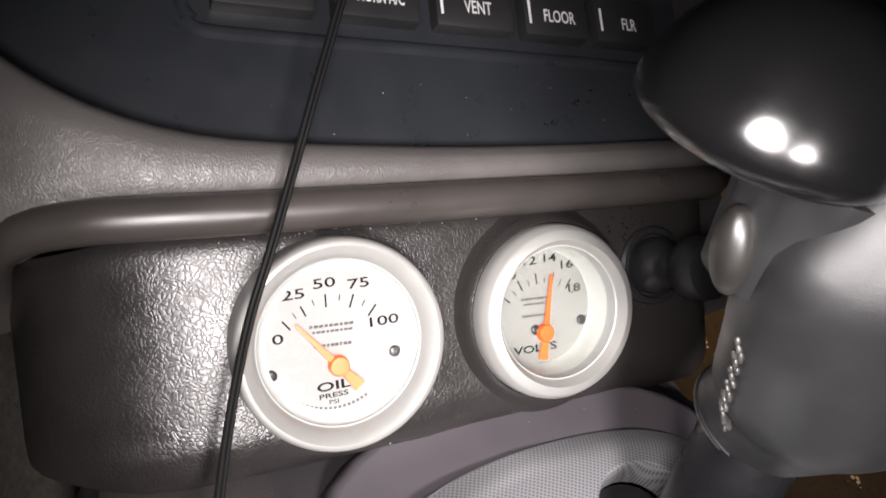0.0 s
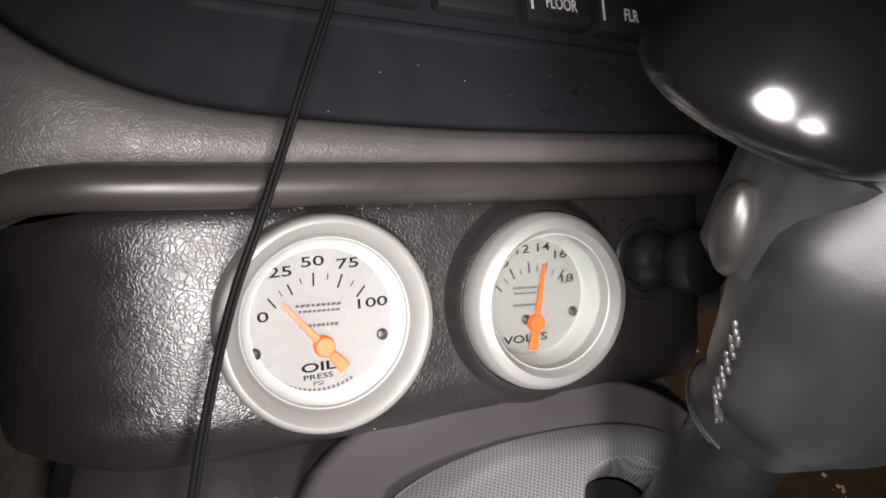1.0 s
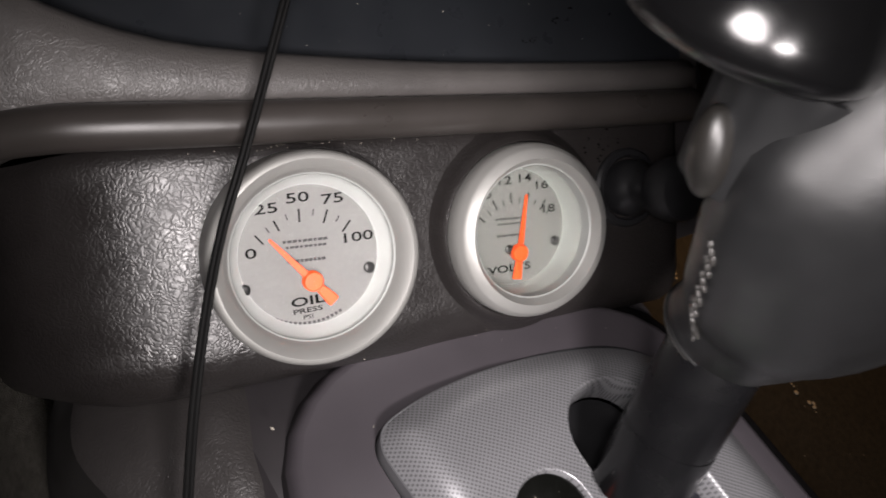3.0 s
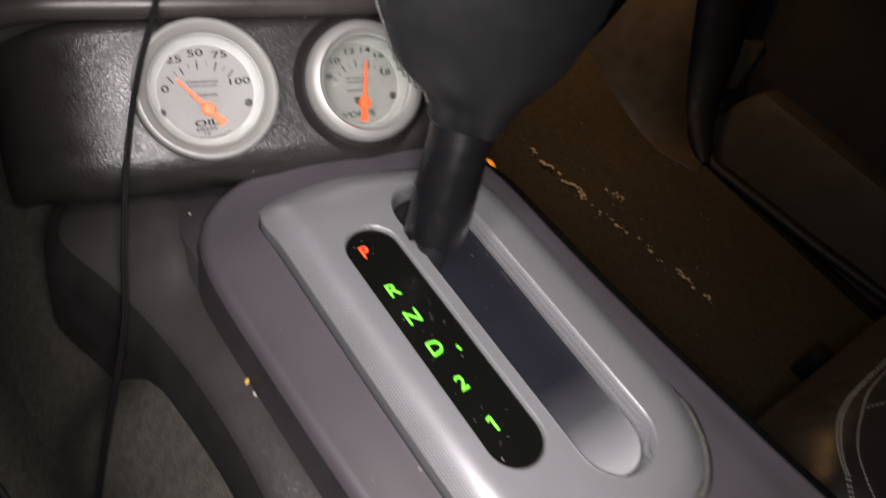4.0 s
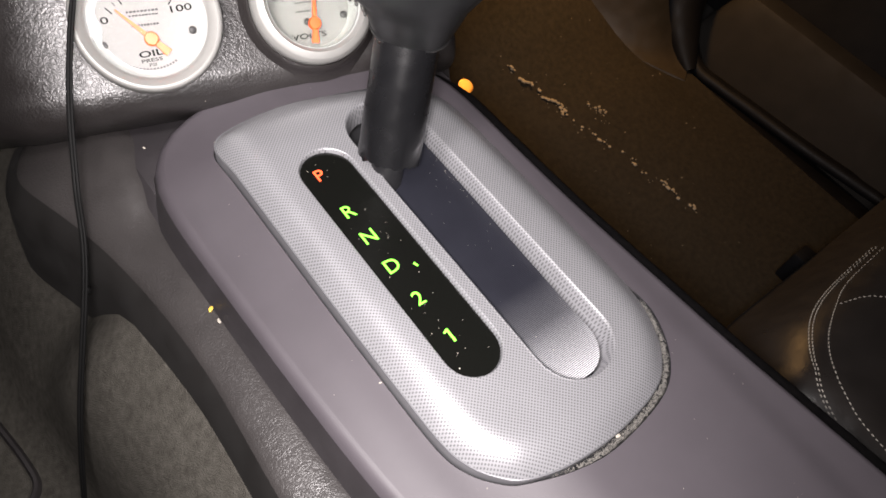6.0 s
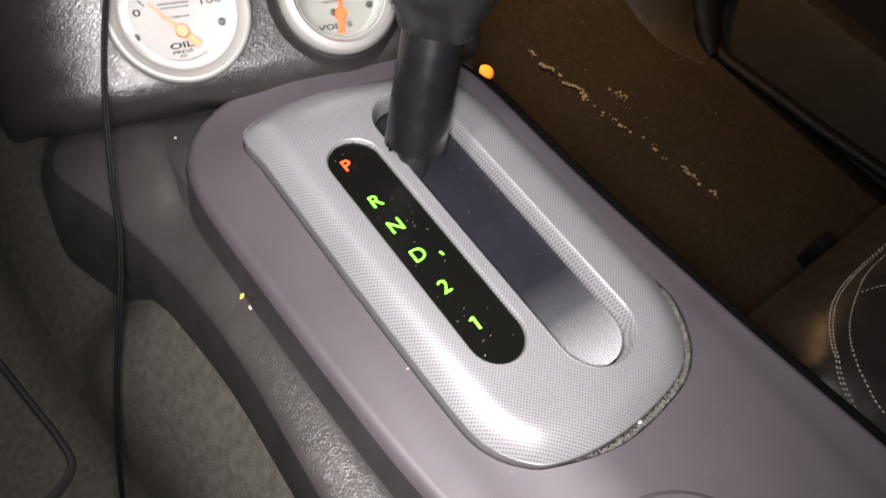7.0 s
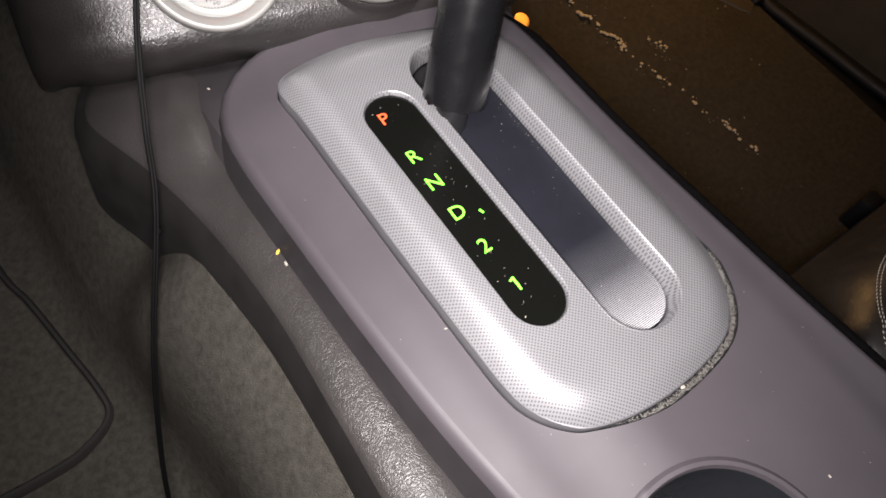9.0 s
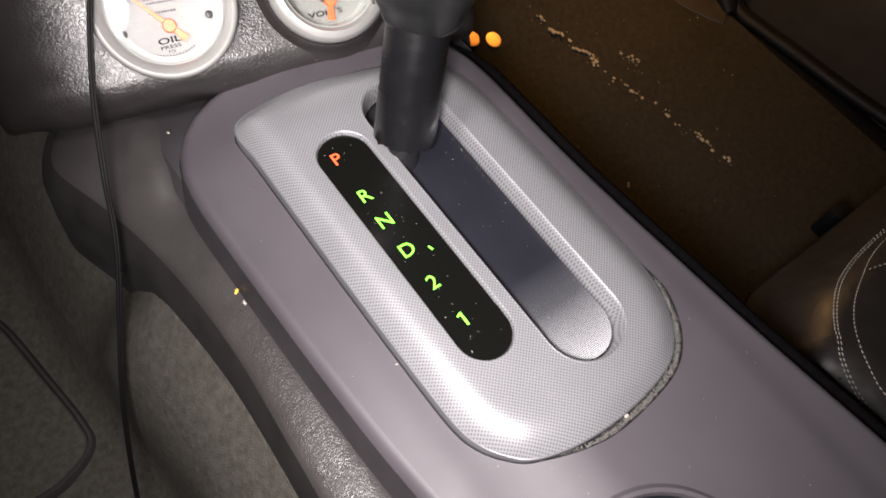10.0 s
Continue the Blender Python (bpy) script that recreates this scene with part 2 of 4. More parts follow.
def sweep(path, radius, segs=12, cap=(True, True), flat=1.0, hint=(0, 0, 1)):
    """A tube along a path; radius is a number or a function of 0..1."""
    rings, n = [], len(path)
    for i, c in enumerate(path):
        t = (path[min(i + 1, n - 1)] - path[max(i - 1, 0)]).normalized()
        u, v, _ = frame_of(t, hint)
        r = radius(i / (n - 1)) if callable(radius) else radius
        rings.append([c + u * r * math.cos(a) + v * r * flat * math.sin(a) for a in (2 * math.pi * k / segs for k in range(segs))])
    return loft(rings, True, cap)


def ball(centre, radii, axes=None, segs=32):
    u, v, n = axes or (Vector((1, 0, 0)), Vector((0, 1, 0)), Vector((0, 0, 1)))
    c = Vector(centre)
    rings = []
    for i in range(1, segs // 2):
        b = math.pi * i / (segs // 2)
        rings.append([c + u * radii[0] * math.sin(b) * math.cos(a) + v * radii[1] * math.sin(b) * math.sin(a) + n * radii[2] * math.cos(b)
                      for a in (2 * math.pi * k / segs for k in range(segs))])
    return loft(rings, True, (True, True))


def brick(centre, size, axes=None, bevel=0.0, segs=2):
    u, v, n = axes or (Vector((1, 0, 0)), Vector((0, 1, 0)), Vector((0, 0, 1)))
    bm = bmesh.new()
    bmesh.ops.create_cube(bm, size=1)
    if bevel:
        for q in bm.verts:
            q.co = Vector([q.co[i] * size[i] for i in range(3)])
        bmesh.ops.bevel(bm, geom=bm.edges[:], offset=bevel, segments=segs, profile=0.6, affect="EDGES")
        for q in bm.verts:
            q.co = Vector([q.co[i] / size[i] for i in range(3)])
    for q in bm.verts:
        q.co = Vector(centre) + u * q.co.x * size[0] + v * q.co.y * size[1] + n * q.co.z * size[2]
    bmesh.ops.recalc_face_normals(bm, faces=bm.faces)
    return bm


def merged(*bms):
    out = bmesh.new()
    for b in bms:
        me = bpy.data.meshes.new("tmp")
        b.to_mesh(me)
        out.from_mesh(me)
        bpy.data.meshes.remove(me)
        b.free()
    return out


def lettering(word, size, stretch, centre, axes, bold=0.0, thick=0.06, slant=0.0):
    """The built-in font, laid flat in the plane of axes."""
    cu = bpy.data.curves.new("lettering", "FONT")
    cu.body, cu.size, cu.offset, cu.extrude, cu.shear = word, 1.0, bold, thick, slant
    cu.align_x, cu.align_y, cu.resolution_u = "CENTER", "CENTER", 3
    ob = new("lettering", cu)
    deps = bpy.context.evaluated_depsgraph_get()
    me = bpy.data.meshes.new_from_object(ob.evaluated_get(deps))
    bm = bmesh.new()
    bm.from_mesh(me)
    bpy.data.objects.remove(ob)
    bpy.data.meshes.remove(me)
    bpy.data.curves.remove(cu)
    u, v, n = axes
    ys = [q.co.y for q in bm.verts]
    tall, mid = max(ys) - min(ys), (max(ys) + min(ys)) / 2
    xs = [q.co.x for q in bm.verts]
    midx = (max(xs) + min(xs)) / 2
    k = size / tall
    for q in bm.verts:
        q.co = Vector(centre) + u * (q.co.x - midx) * k * stretch + v * (q.co.y - mid) * k + n * (0.05 + q.co.z)
    return bm


def bar(centre, size, axes, turn=0.0, thick=0.12):
    u, v, n = axes
    c, s = math.cos(radians(turn)), math.sin(radians(turn))
    return brick(Vector(centre) + n * thick / 2, (size[0], size[1], thick), (u * c + v * s, v * c - u * s, n))


def rounded(points, steps=6):
    """A closed smooth outline through points in the plane."""
    n, out = len(points), []
    for i in range(n):
        a, b, c, d = (Vector(points[(i + k) % n]) for k in (-1, 0, 1, 2))
        for k in range(steps):
            t = k / steps
            out.append(0.5 * ((2 * b) + (c - a) * t + (2 * a - 5 * b + 4 * c - d) * t * t + (3 * b - a - 3 * c + d) * t**3))
    return out


def area(loop):
    return 0.5 * sum(a.x * b.y - b.x * a.y for a, b in zip(loop, loop[1:] + loop[:1]))


def grown(loop, d):
    """An outline moved outwards by d (inwards: minus)."""
    sign = 1 if area(loop) > 0 else -1
    n, out = len(loop), []
    for i in range(n):
        t = (loop[(i + 1) % n] - loop[i - 1]).normalized()
        out.append(loop[i] + sign * d * Vector((t.y, -t.x)))
    return out


def stadium(x0, x1, y0, y1, steps=14):
    r, cx = (x1 - x0) / 2, (x0 + x1) / 2
    top = [Vector((cx + r * math.cos(a), y1 - r + r * math.sin(a))) for a in (math.pi * k / steps for k in range(steps + 1))]
    low = [Vector((cx - r * math.cos(a), y0 + r - r * math.sin(a))) for a in (math.pi * k / steps for k in range(steps + 1))]
    side = lambda a, b: [a.lerp(b, k / 12) for k in range(1, 12)]  # noqa: E731
    return top + side(top[-1], low[0]) + low + side(low[-1], top[0])


def inside(p, loop):
    hit = False
    for a, b in zip(loop, loop[1:] + loop[:1]):
        if (a.y > p.y) != (b.y > p.y) and p.x < (b.x - a.x) * (p.y - a.y) / (b.y - a.y) + a.x:
            hit = not hit
    return hit


def gap_to(p, loop):
    best = 1e9
    for a, b in zip(loop, loop[1:] + loop[:1]):
        d = b - a
        t = max(0, min(1, (p - a).dot(d) / max(d.length_squared, 1e-9)))
        best = min(best, (a + d * t - p).length)
    return best


def sheet(outer, holes, height, step=4.0):
    """A surface over a region with holes, its height a function of x and y."""
    from mathutils.geometry import delaunay_2d_cdt
    pts, edges = [], []
    for loop in (outer, *holes):
        k = len(pts)
        pts += [Vector((p.x, p.y)) for p in loop]
        edges += [(k + i, k + (i + 1) % len(loop)) for i in range(len(loop))]
    xs, ys = [p.x for p in outer], [p.y for p in outer]
    y = min(ys) + step
    row = 0
    while y < max(ys):
        x = min(xs) + step * (0.5 if row % 2 else 1.0)
        while x < max(xs):
            p = Vector((x, y))
            if inside(p, outer) and not any(inside(p, h) for h in holes) and min(gap_to(p, l) for l in (outer, *holes)) > step * 0.45:
                pts.append(p)
            x += step
        y += step * 0.87
        row += 1
    vs, _, fs, *_ = delaunay_2d_cdt(pts, edges, [], 0, 1e-4)
    bm = bmesh.new()
    bv = [bm.verts.new((p.x, p.y, height(p.x, p.y))) for p in vs]
    for f in fs:
        c = sum((Vector(vs[i]) for i in f), Vector((0, 0))) / len(f)
        if inside(c, outer) and not any(inside(c, h) for h in holes):
            bm.faces.new([bv[i] for i in f])
    for f in bm.faces:
        f.normal_update()
        if f.normal.z < 0:
            f.normal_flip()
    return bm


def step_up(a, b, v):
    t = max(0.0, min(1.0, (v - a) / (b - a)))
    return t * t * (3 - 2 * t)


def rim(loops):
    """A skirt through outlines given as (outline, height function or number)."""
    rings = [[Vector((p.x, p.y, z(p.x, p.y) if callable(z) else z)) for p in loop] for loop, z in loops]
    return loft(rings)


XYZ = (Vector((1, 0, 0)), Vector((0, 1, 0)), Vector((0, 0, 1)))

# ---- the setting ----


def slab(x0, x1, y0, y1, z0, z1):
    return brick(((x0 + x1) / 2, (y0 + y1) / 2, (z0 + z1) / 2), (x1 - x0, y1 - y0, z1 - z0))


# Driver's side: tunnel flank and floor in one carpet.
rows = []
for i in range(61):
    y = 420 - 12 * i
    edge = -104 + 16 * step_up(160, -40, y)
    line = []
    for x, z in ((edge + 24, -44), (edge + 14, -50), (edge + 4, -62), (edge - 6, -72), (edge - 17, -86), (edge - 27, -106), (edge - 34, -140), (edge - 40, -186), (edge - 48, -215), (edge - 62, -226), (edge - 90, -230),
                 (edge - 160, -230), (edge - 260, -231), (edge - 420, -231), (-760, -231)):
        w = 2.5 * noise.noise(Vector((x, y, z)) * 0.02)
        line.append((x + w, y, z + w - 60 * step_up(60, 130, y) * step_up(-195, -100, z)))
    rows.append(line)
structure("floor_driver", loft(rows, False), CARPET, "worn dark grey cut-pile carpet over the transmission tunnel and floor", "carpet")

# Passenger's side: floor that climbs to the toe board.
rows = []
for i in range(70):
    y = 460 - 12 * i
    line = []
    for x in (100, 108, 116, 128, 150, 190, 240, 300, 360, 410, 440, 465, 480, 490, 498, 504):
        z = -214 + 16 * step_up(20, 160, y) * (1 - step_up(420, 500, x)) + 150 * step_up(150, 420, y)
        z += 150 * (1 - step_up(100, 152, x)) + 2 * step_up(470, 504, x)
        line.append((x, y, z + 3 * noise.noise(Vector((x, y, 7)) * 0.015)))
    rows.append(line)
structure("floor_passenger", loft(rows, False), CARPET_R, "dark brown carpet of the passenger footwell with scuffs", "carpet")
structure("floor", slab(-800, 760, -1500, 900, -262, -240), DARK, "dark floor pan under the carpets", "floor")
structure("wall_front", slab(-800, 760, 640, 680, -240, 900), DARK, "dark firewall behind the dashboard", "wall")
structure("wall_rear", slab(-800, 760, -1500, -1460, -240, 900), DARK, "dark rear of the cabin", "wall")
structure("wall_driver", slab(-840, -800, -1500, 680, -262, 900), DARK, "dark inside of the driver's door", "wall")
structure("wall_passenger", slab(760, 800, -1500, 680, -262, 900), DARK, "dark outer skin behind the passenger's door", "wall")
structure("ceiling", slab(-840, 800, -1500, 680, 900, 940), HEAD, "grey cloth headliner", "ceiling")

# Passenger's door: lower trim, dark upper part, the black seal round the opening, and the kick panel before it.
structure("sill", loft([[(500, y, -222), (512, y, -218), (530, y, -222), (552, y, -232), (556, y, -250)] for y in range(230, -420, -25)], False), RUBBER, "black plastic sill under the passenger door", "sill")
door = thing("door_1", (600, 0, -230), "closed passenger door with grey-brown lower trim panel", "door", kind="structure")
cols = []
for k in range(34):
    y = 168 - 14 * k
    top = -140 - 46 * (1 - step_up(168, 138, y)) ** 1.6
    cols.append([(552, y, -262), (550, y, -240), (553, y, -200), (557, y, 0.5 * (top - 200)), (560, y, top - 6), (563, y, top - 1), (570, y, top + 1), (584, y, top + 1)])
part("trim_panel", loft(cols, False), DOOR, door)
part("upper_panel", loft([[(584, y, -190), (586, y, -130), (600, y, -90), (612, y, 40), (640, y, 120), (700, y, 130)] for y in (240, 180, 100, 0, -150, -500)], False), RUBBER, door, "black upper door trim")
part("hinge_trim", brick((572, 196, -140), (14, 44, 60), (Vector((0.8, 0.6, 0)), Vector((-0.6, 0.8, 0)), Vector((0, 0, 1))), 5), KICK, door)
seal_path = smooth_path([(600, 232, -22), (582, 214, -81), (563, 198, -128), (543, 180, -168), (525, 156, -194), (516, 130, -210), (520, 100, -213), (526, 64, -214), (533, 0, -214), (543, -60, -214), (549, -110, -214), (560, -320, -214)], 8)
seal = thing("door_seal", (511, 100, -222), "black rubber seal round the passenger door opening", "door seal", kind="structure")
part("bulb", sweep(seal_path, 6, 14), RUBBER, seal)
part("flange", sweep([p + Vector((9, 2, -3)) for p in seal_path], 5, 10), RUBBER, seal)
pillar = thing("pillar_trim", (518, 200, -100), "black curved pillar trim in front of the passenger door", "pillar trim", kind="structure")
part("cover", sweep(smooth_path([(554, 254, -38), (545, 228, -90), (535, 204, -133), (521, 180, -171), (512, 154, -195), (505, 131, -210)], 8), lambda s: 48 - 41 * s, 20, flat=0.8), RUBBER, pillar)
kick = []
for k in range(25):
    t = k / 24
    x, y = 396 + 92 * t - 10 * math.sin(math.pi * t), 272 - 148 * t + 8 * math.sin(math.pi * t)
    z, tall = -186 - 24 * t, 1 - 0.97 * step_up(0.3, 0.98, t)
    kick.append([(x - 4, y - 4, z - 12), (x, y, z), (x + 5, y + 3, z + 10 * tall), (x + 11, y + 7, z + 34 * tall), (x + 16, y + 11, z + 80 * tall), (x + 21, y + 15, z + 140 * tall), (x + 26, y + 20, z + 230 * tall)])
structure("kick_panel", loft(kick, False), KICK, "grey-brown kick panel lit amber by the courtesy lamp", "kick panel")
glove = thing("glove_box", (240, 205, -84), "black lower edge of the glove box above the passenger footwell", "glove box")
rows = []
for y, d in ((196, 6), (200, 2), (206, 0), (240, 0), (300, 4)):
    rows.append([(236, y, 90), (236, y, -60 + d), (240, y, -78 + d), (250, y, -83 + d), (285, y, -80 + d), (302, y, -70 + d), (318, y, -56 + d), (332, y, -34 + d), (340, y, 0), (344, y, 90)])
part("box", loft(rows, False, ), RUBBER, glove)
part("face", loft([[(x, 196, 90) for x in (238, 260, 290, 340)], [(x, 196, -74) for x in (242, 255, 270, 294)]], False), RUBBER, glove)

# ---- centre console ----
CREST = [(-26, -300), (-33, -200), (-40.5, -111), (-44.5, -84), (-47.8, -54), (-50.4, -10), (-52, 30), (-53.4, 70), (-53, 92), (-50.5, 104), (-45, 114), (-36, 121), (-24, 125), (-8, 126), (15, 123), (43, 116), (68, 105), (84, 92), (90, 76), (91, 55), (91.5, 20), (93, -10), (95.5, -40), (98, -67), (101, -101), (104.5, -130), (109, -165), (113, -200), (124, -300)]
crest = []
for a, b in zip(CREST, CREST[1:]):
    n = max(1, int((Vector(b) - Vector(a)).length // 8))
    crest += [Vector(a).lerp(Vector(b), k / n) for k in range(n)]
crest.append(Vector(CREST[-1]))
# Ease the polyline's corners.
for _ in range(3):
    crest = [crest[0]] + [0.25 * a + 0.5 * b + 0.25 * c for a, b, c in zip(crest, crest[1:], crest[2:])] + [crest[-1]]
crest += [Vector((124 - 150 * k / 18, -300)) for k in range(1, 18)]


def deck_height(x, y):
    return -4.5 - 8.0 * step_up(15, -32, x) - 2.6 * step_up(-28, -52, x) - 6.5 * step_up(78, 126, y) - 1.5 * step_up(84, 98, x)


PLATE_LINE = rounded([(-27.6, 75), (-27.9, 88), (-27.0, 95), (-23, 99.8), (-14, 101.6), (0, 101.6), (24, 98.6), (45, 93.5), (63, 86), (75, 75), (80.3, 60), (81.8, 30), (82, -20), (81.6, -60), (77.4, -79), (68.6, -92.3), (55.6, -99.3), (30, -102.3), (8, -100.7), (-8, -95.6), (-15.8, -89.4), (-22.4, -79.6), (-25.6, -67.4), (-26.6, -40), (-27.2, 0), (-27.4, 40)], 7)
CUP = [Vector((-1 + 38.5 * math.cos(a), -164 + 38.5 * math.sin(a))) for a in (2 * math.pi * k / 72 for k in range(72))]
console = thing("centre_console", (25, 0, -210), "mauve-grey plastic centre console with a cup holder behind the shifter", "console")
well = [a.lerp(q, step_up(-10, 25, a.x) * step_up(-55, -75, a.y)) for a, q in zip(grown(PLATE_LINE, 1.1), grown(PLATE_LINE, 4.2))]
bm = sheet(crest, [well, grown(CUP, 4)], deck_height, 3.2)
part("deck", bm, DECK, console, "dusty mauve-grey satin plastic")
drop = lambda d: (lambda x, y: deck_height(x, y) - d)  # noqa: E731
low = lambda z: (lambda x, y: z)  # noqa: E731


def flank_out(d):
    """The deck's outline carried down its side: steep at the front, sloping out to the ledge along the driver's side."""
    return [p + (q - p) * d * (1 + (0.1 + 0.12 * step_up(60, -110, p.y)) * (p.x < 40) * step_up(100, 70, p.y) * step_up(2, 5, d)) for p, q in zip(crest, grown(crest, 1))]


brow = [(crest, deck_height), (flank_out(1.2), drop(0.2)), (flank_out(2.4), drop(0.8)), (flank_out(3.6), drop(2.1)), (flank_out(4.4), drop(4.2))]
part("deck_edge", rim(brow), DECK, console)
# The flank's shade is put into its colour, below the deck's rounded brow.
part("deck_flank", rim([brow[-1], (flank_out(5.2), drop(7)), (flank_out(6.2), drop(11)), (flank_out(7.6), drop(16)), (flank_out(9.6), drop(22)), (flank_out(12.4), drop(30)), (flank_out(13), drop(38))]), SHOULDER, console, "side of the raised deck, shade painted into its mauve-grey")
part("plate_well", rim([(well, deck_height), (grown(well, -0.5), drop(0.8)), (grown(well, -0.8), drop(5)), (grown(well, -8), drop(5.2))]), BLACK, console, "dark dusty gap round the shifter plate")
cup_rings = [(grown(CUP, 4), deck_height), (grown(CUP, 2.4), lambda x, y: deck_height(x, y) + 1.1), (grown(CUP, 0.8), lambda x, y: deck_height(x, y) + 0.9), (CUP, drop(1.2)), (grown(CUP, -1), drop(8)), (grown(CUP, -3), low(-62)), (grown(CUP, -5), low(-66)), (grown(CUP, -34), low(-67))]
part("cup_holder", rim(cup_rings[:4]), DECK, console)
part("cup_liner", rim(cup_rings[3:]), STACK, console, "blue-black rubber cup holder liner")

# Lower body: ledge along the driver's side, front shoulder under the gauges, passenger flank.
LEDGE_EDGE = smooth_path([(-87.5, -320, 0), (-87.5, -120, 0), (-87, -74, 0), (-85.4, -34, 0), (-86, 8, 0), (-90.3, 47, 0), (-95.6, 81, 0), (-102.5, 108, 0), (-111.5, 135, 0), (-112, 150, 0), (-106, 166, 0), (-98, 178, 0), (-90, 186, 0), (-88, 200, 0)], 10)


def ledge_out(y):
    return float(np.interp(y, [p.y for p in LEDGE_EDGE], [p.x for p in LEDGE_EDGE]))


ledge_in = lambda y: -58 - 2.4 * step_up(-60, 30, y) - 3 * step_up(30, 80, y)  # noqa: E731
rows, side = [], []
for i in range(103):
    y = 187 - 5 * i
    o, n = ledge_out(y), ledge_in(y)
    lift, join_up = -14 * step_up(126, 190, y), 6 * step_up(84, 112, y)
    e = 12.4 - 4.4 * step_up(60, -40, y)
    side.append([(o, y, -100), (o + 0.12 * e, y, -78), (o + 0.32 * e, y, -56), (o + 0.6 * e, y, -47 + 0.6 * lift), (o + 0.82 * e, y, -42 + 0.9 * lift), (o + e, y, -38.6 + lift)])
    line = [side[-1][-1]]
    for f, z, k in ((0.05, -37.4, 0), (0.14, -36.2, 0), (0.3, -35, 0.1), (0.5, -33.9, 0.3), (0.7, -33, 0.5), (0.9, -32.7, 0.7), (1.0, -32.8, 0.9), (1.25, -34, 1), (1.6, -42, 1)):
        line.append((o + e + (n - o - e) * f, y, z + lift + k * join_up))
    rows.append(line)
for r in (side, rows):
    r.insert(0, [(x, y + 5, min(z - 14, -66)) for x, y, z in r[0]])
# The side is coloured black-brown, darker than the ledge top.
part("ledge_side", loft(side, False), SHADE, console, "dull side below the ledge, coloured black-brown, darker than its top")
part("ledge", loft(rows, False), LEDGE, console, "dark grained vinyl ledge")
rows = []
for i in range(21):
    x = -86 + 9.9 * i
    rows.append([(x, 162, -42), (x, 150, -39), (x, 138, -35.5), (x, 126, -32), (x, 112, -29), (x, 96, -28), (x, 84, -31)])
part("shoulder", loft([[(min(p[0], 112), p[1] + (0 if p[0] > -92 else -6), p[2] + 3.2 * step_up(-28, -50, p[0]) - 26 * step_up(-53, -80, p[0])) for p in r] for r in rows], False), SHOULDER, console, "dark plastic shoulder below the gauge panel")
part("flank", loft([[(100, y, -24), (108, y, -30), (112, y, -60), (114, y, -120), (116, y, -205)] for y in (150, 110, 60, 0, -80, -200, -300)], False), BASE_PLASTIC, console)
trim = []
for i in range(44):
    y = 112 - 9.5 * i
    e = float(np.interp(-y, [-105, -92, -76, -55, -20, 10, 40, 67, 101, 130, 165, 200, 300], [72, 84, 90, 91, 91.5, 93, 95.5, 98, 101, 104.5, 109, 113, 124]))
    w = 0.6 * noise.noise(Vector((3, y * 0.05, 1)))
    trim.append([(e + 1, y, -15), (e + 5, y, -14 + w), (e + 11, y, -15.5 + w), (e + 17 + w, y, -18), (e + 21 + w, y, -22), (e + 23 + w, y, -29), (e + 24, y, -60), (e + 24, y, -190)])
part("side_trim", loft(trim, False), BLACK_FELT, console, "black felt-covered side of the console")
part("flank_front", loft([[(x, 160, -16), (x, 162, -60), (x, 166, -215)] for x in (-58, -40, 30, 90, 112)], False), BASE_PLASTIC, console)

# ---- shifter plate ----
WIN = stadium(-8.4, 15.6, -58, 64.3)
SLOT = stadium(22.5, 56.5, -81.5, 79)


def plate_height(x, y):
    d = gap_to(Vector((x, y)), PLATE_LINE)
    drop_left = 8.5 * step_up(20, -28, x) + 4.5 * step_up(-20, 60, x)
    fall = (1 - min(1, d / 13)) ** 2
    return 2.0 - fall * (2.6 + 0.62 * drop_left) - 3.6 * step_up(72, 100, y) - 0.8 * step_up(-60, -100, y)


plate = thing("shifter_plate", (25, 0, -6), "silver shifter plate with fine dot pattern and lit gear letters", "shifter plate")


def flared(d, out):
    """The slot's outline moved by d, drawn out towards the passenger side."""
    return [p + Vector((out * step_up(42, 56, q.x), 0)) for p, q in zip(grown(SLOT, d), SLOT)]


win_lip, slot_lip = grown(WIN, 1.5), flared(1.4, 1.4)
part("plate", sheet(PLATE_LINE, [win_lip, slot_lip], plate_height, 3.4), PLATE, plate, "silver plastic with tiny dark dots")
pd = lambda d: (lambda x, y: plate_height(x, y) - d)  # noqa: E731
part("plate_edge", rim([(PLATE_LINE, plate_height), (grown(PLATE_LINE, 0.5), pd(0.6)), (grown(PLATE_LINE, 0.7), pd(1.6)), (grown(PLATE_LINE, 0.3), pd(9))]), SILVER, plate)
part("window_lip", rim([(win_lip, plate_height), (grown(WIN, 1.0), lambda x, y: plate_height(x, y) + 0.08), (grown(WIN, 0.6), pd(0.15)), (grown(WIN, 0.3), pd(0.8)), (WIN, low(0.0)), (grown(WIN, -0.2), low(-0.6))]), PLATE, plate)
part("slot_lip", rim([(slot_lip, plate_height), (flared(0.9, 1.3), lambda x, y: plate_height(x, y) + 0.12), (flared(0.4, 1.0), pd(0.2)), (flared(0, 0.7), pd(1.0)), (flared(-0.7, 0.3), pd(3.4)), (grown(SLOT, -1.3), pd(6.4)), (grown(SLOT, -1.5), pd(11))]), PLATE, plate)
window = part("indicator_window", sheet(WIN, [], lambda x, y: -0.12, 6.0), WINDOW, plate, "glossy black gear indicator window")
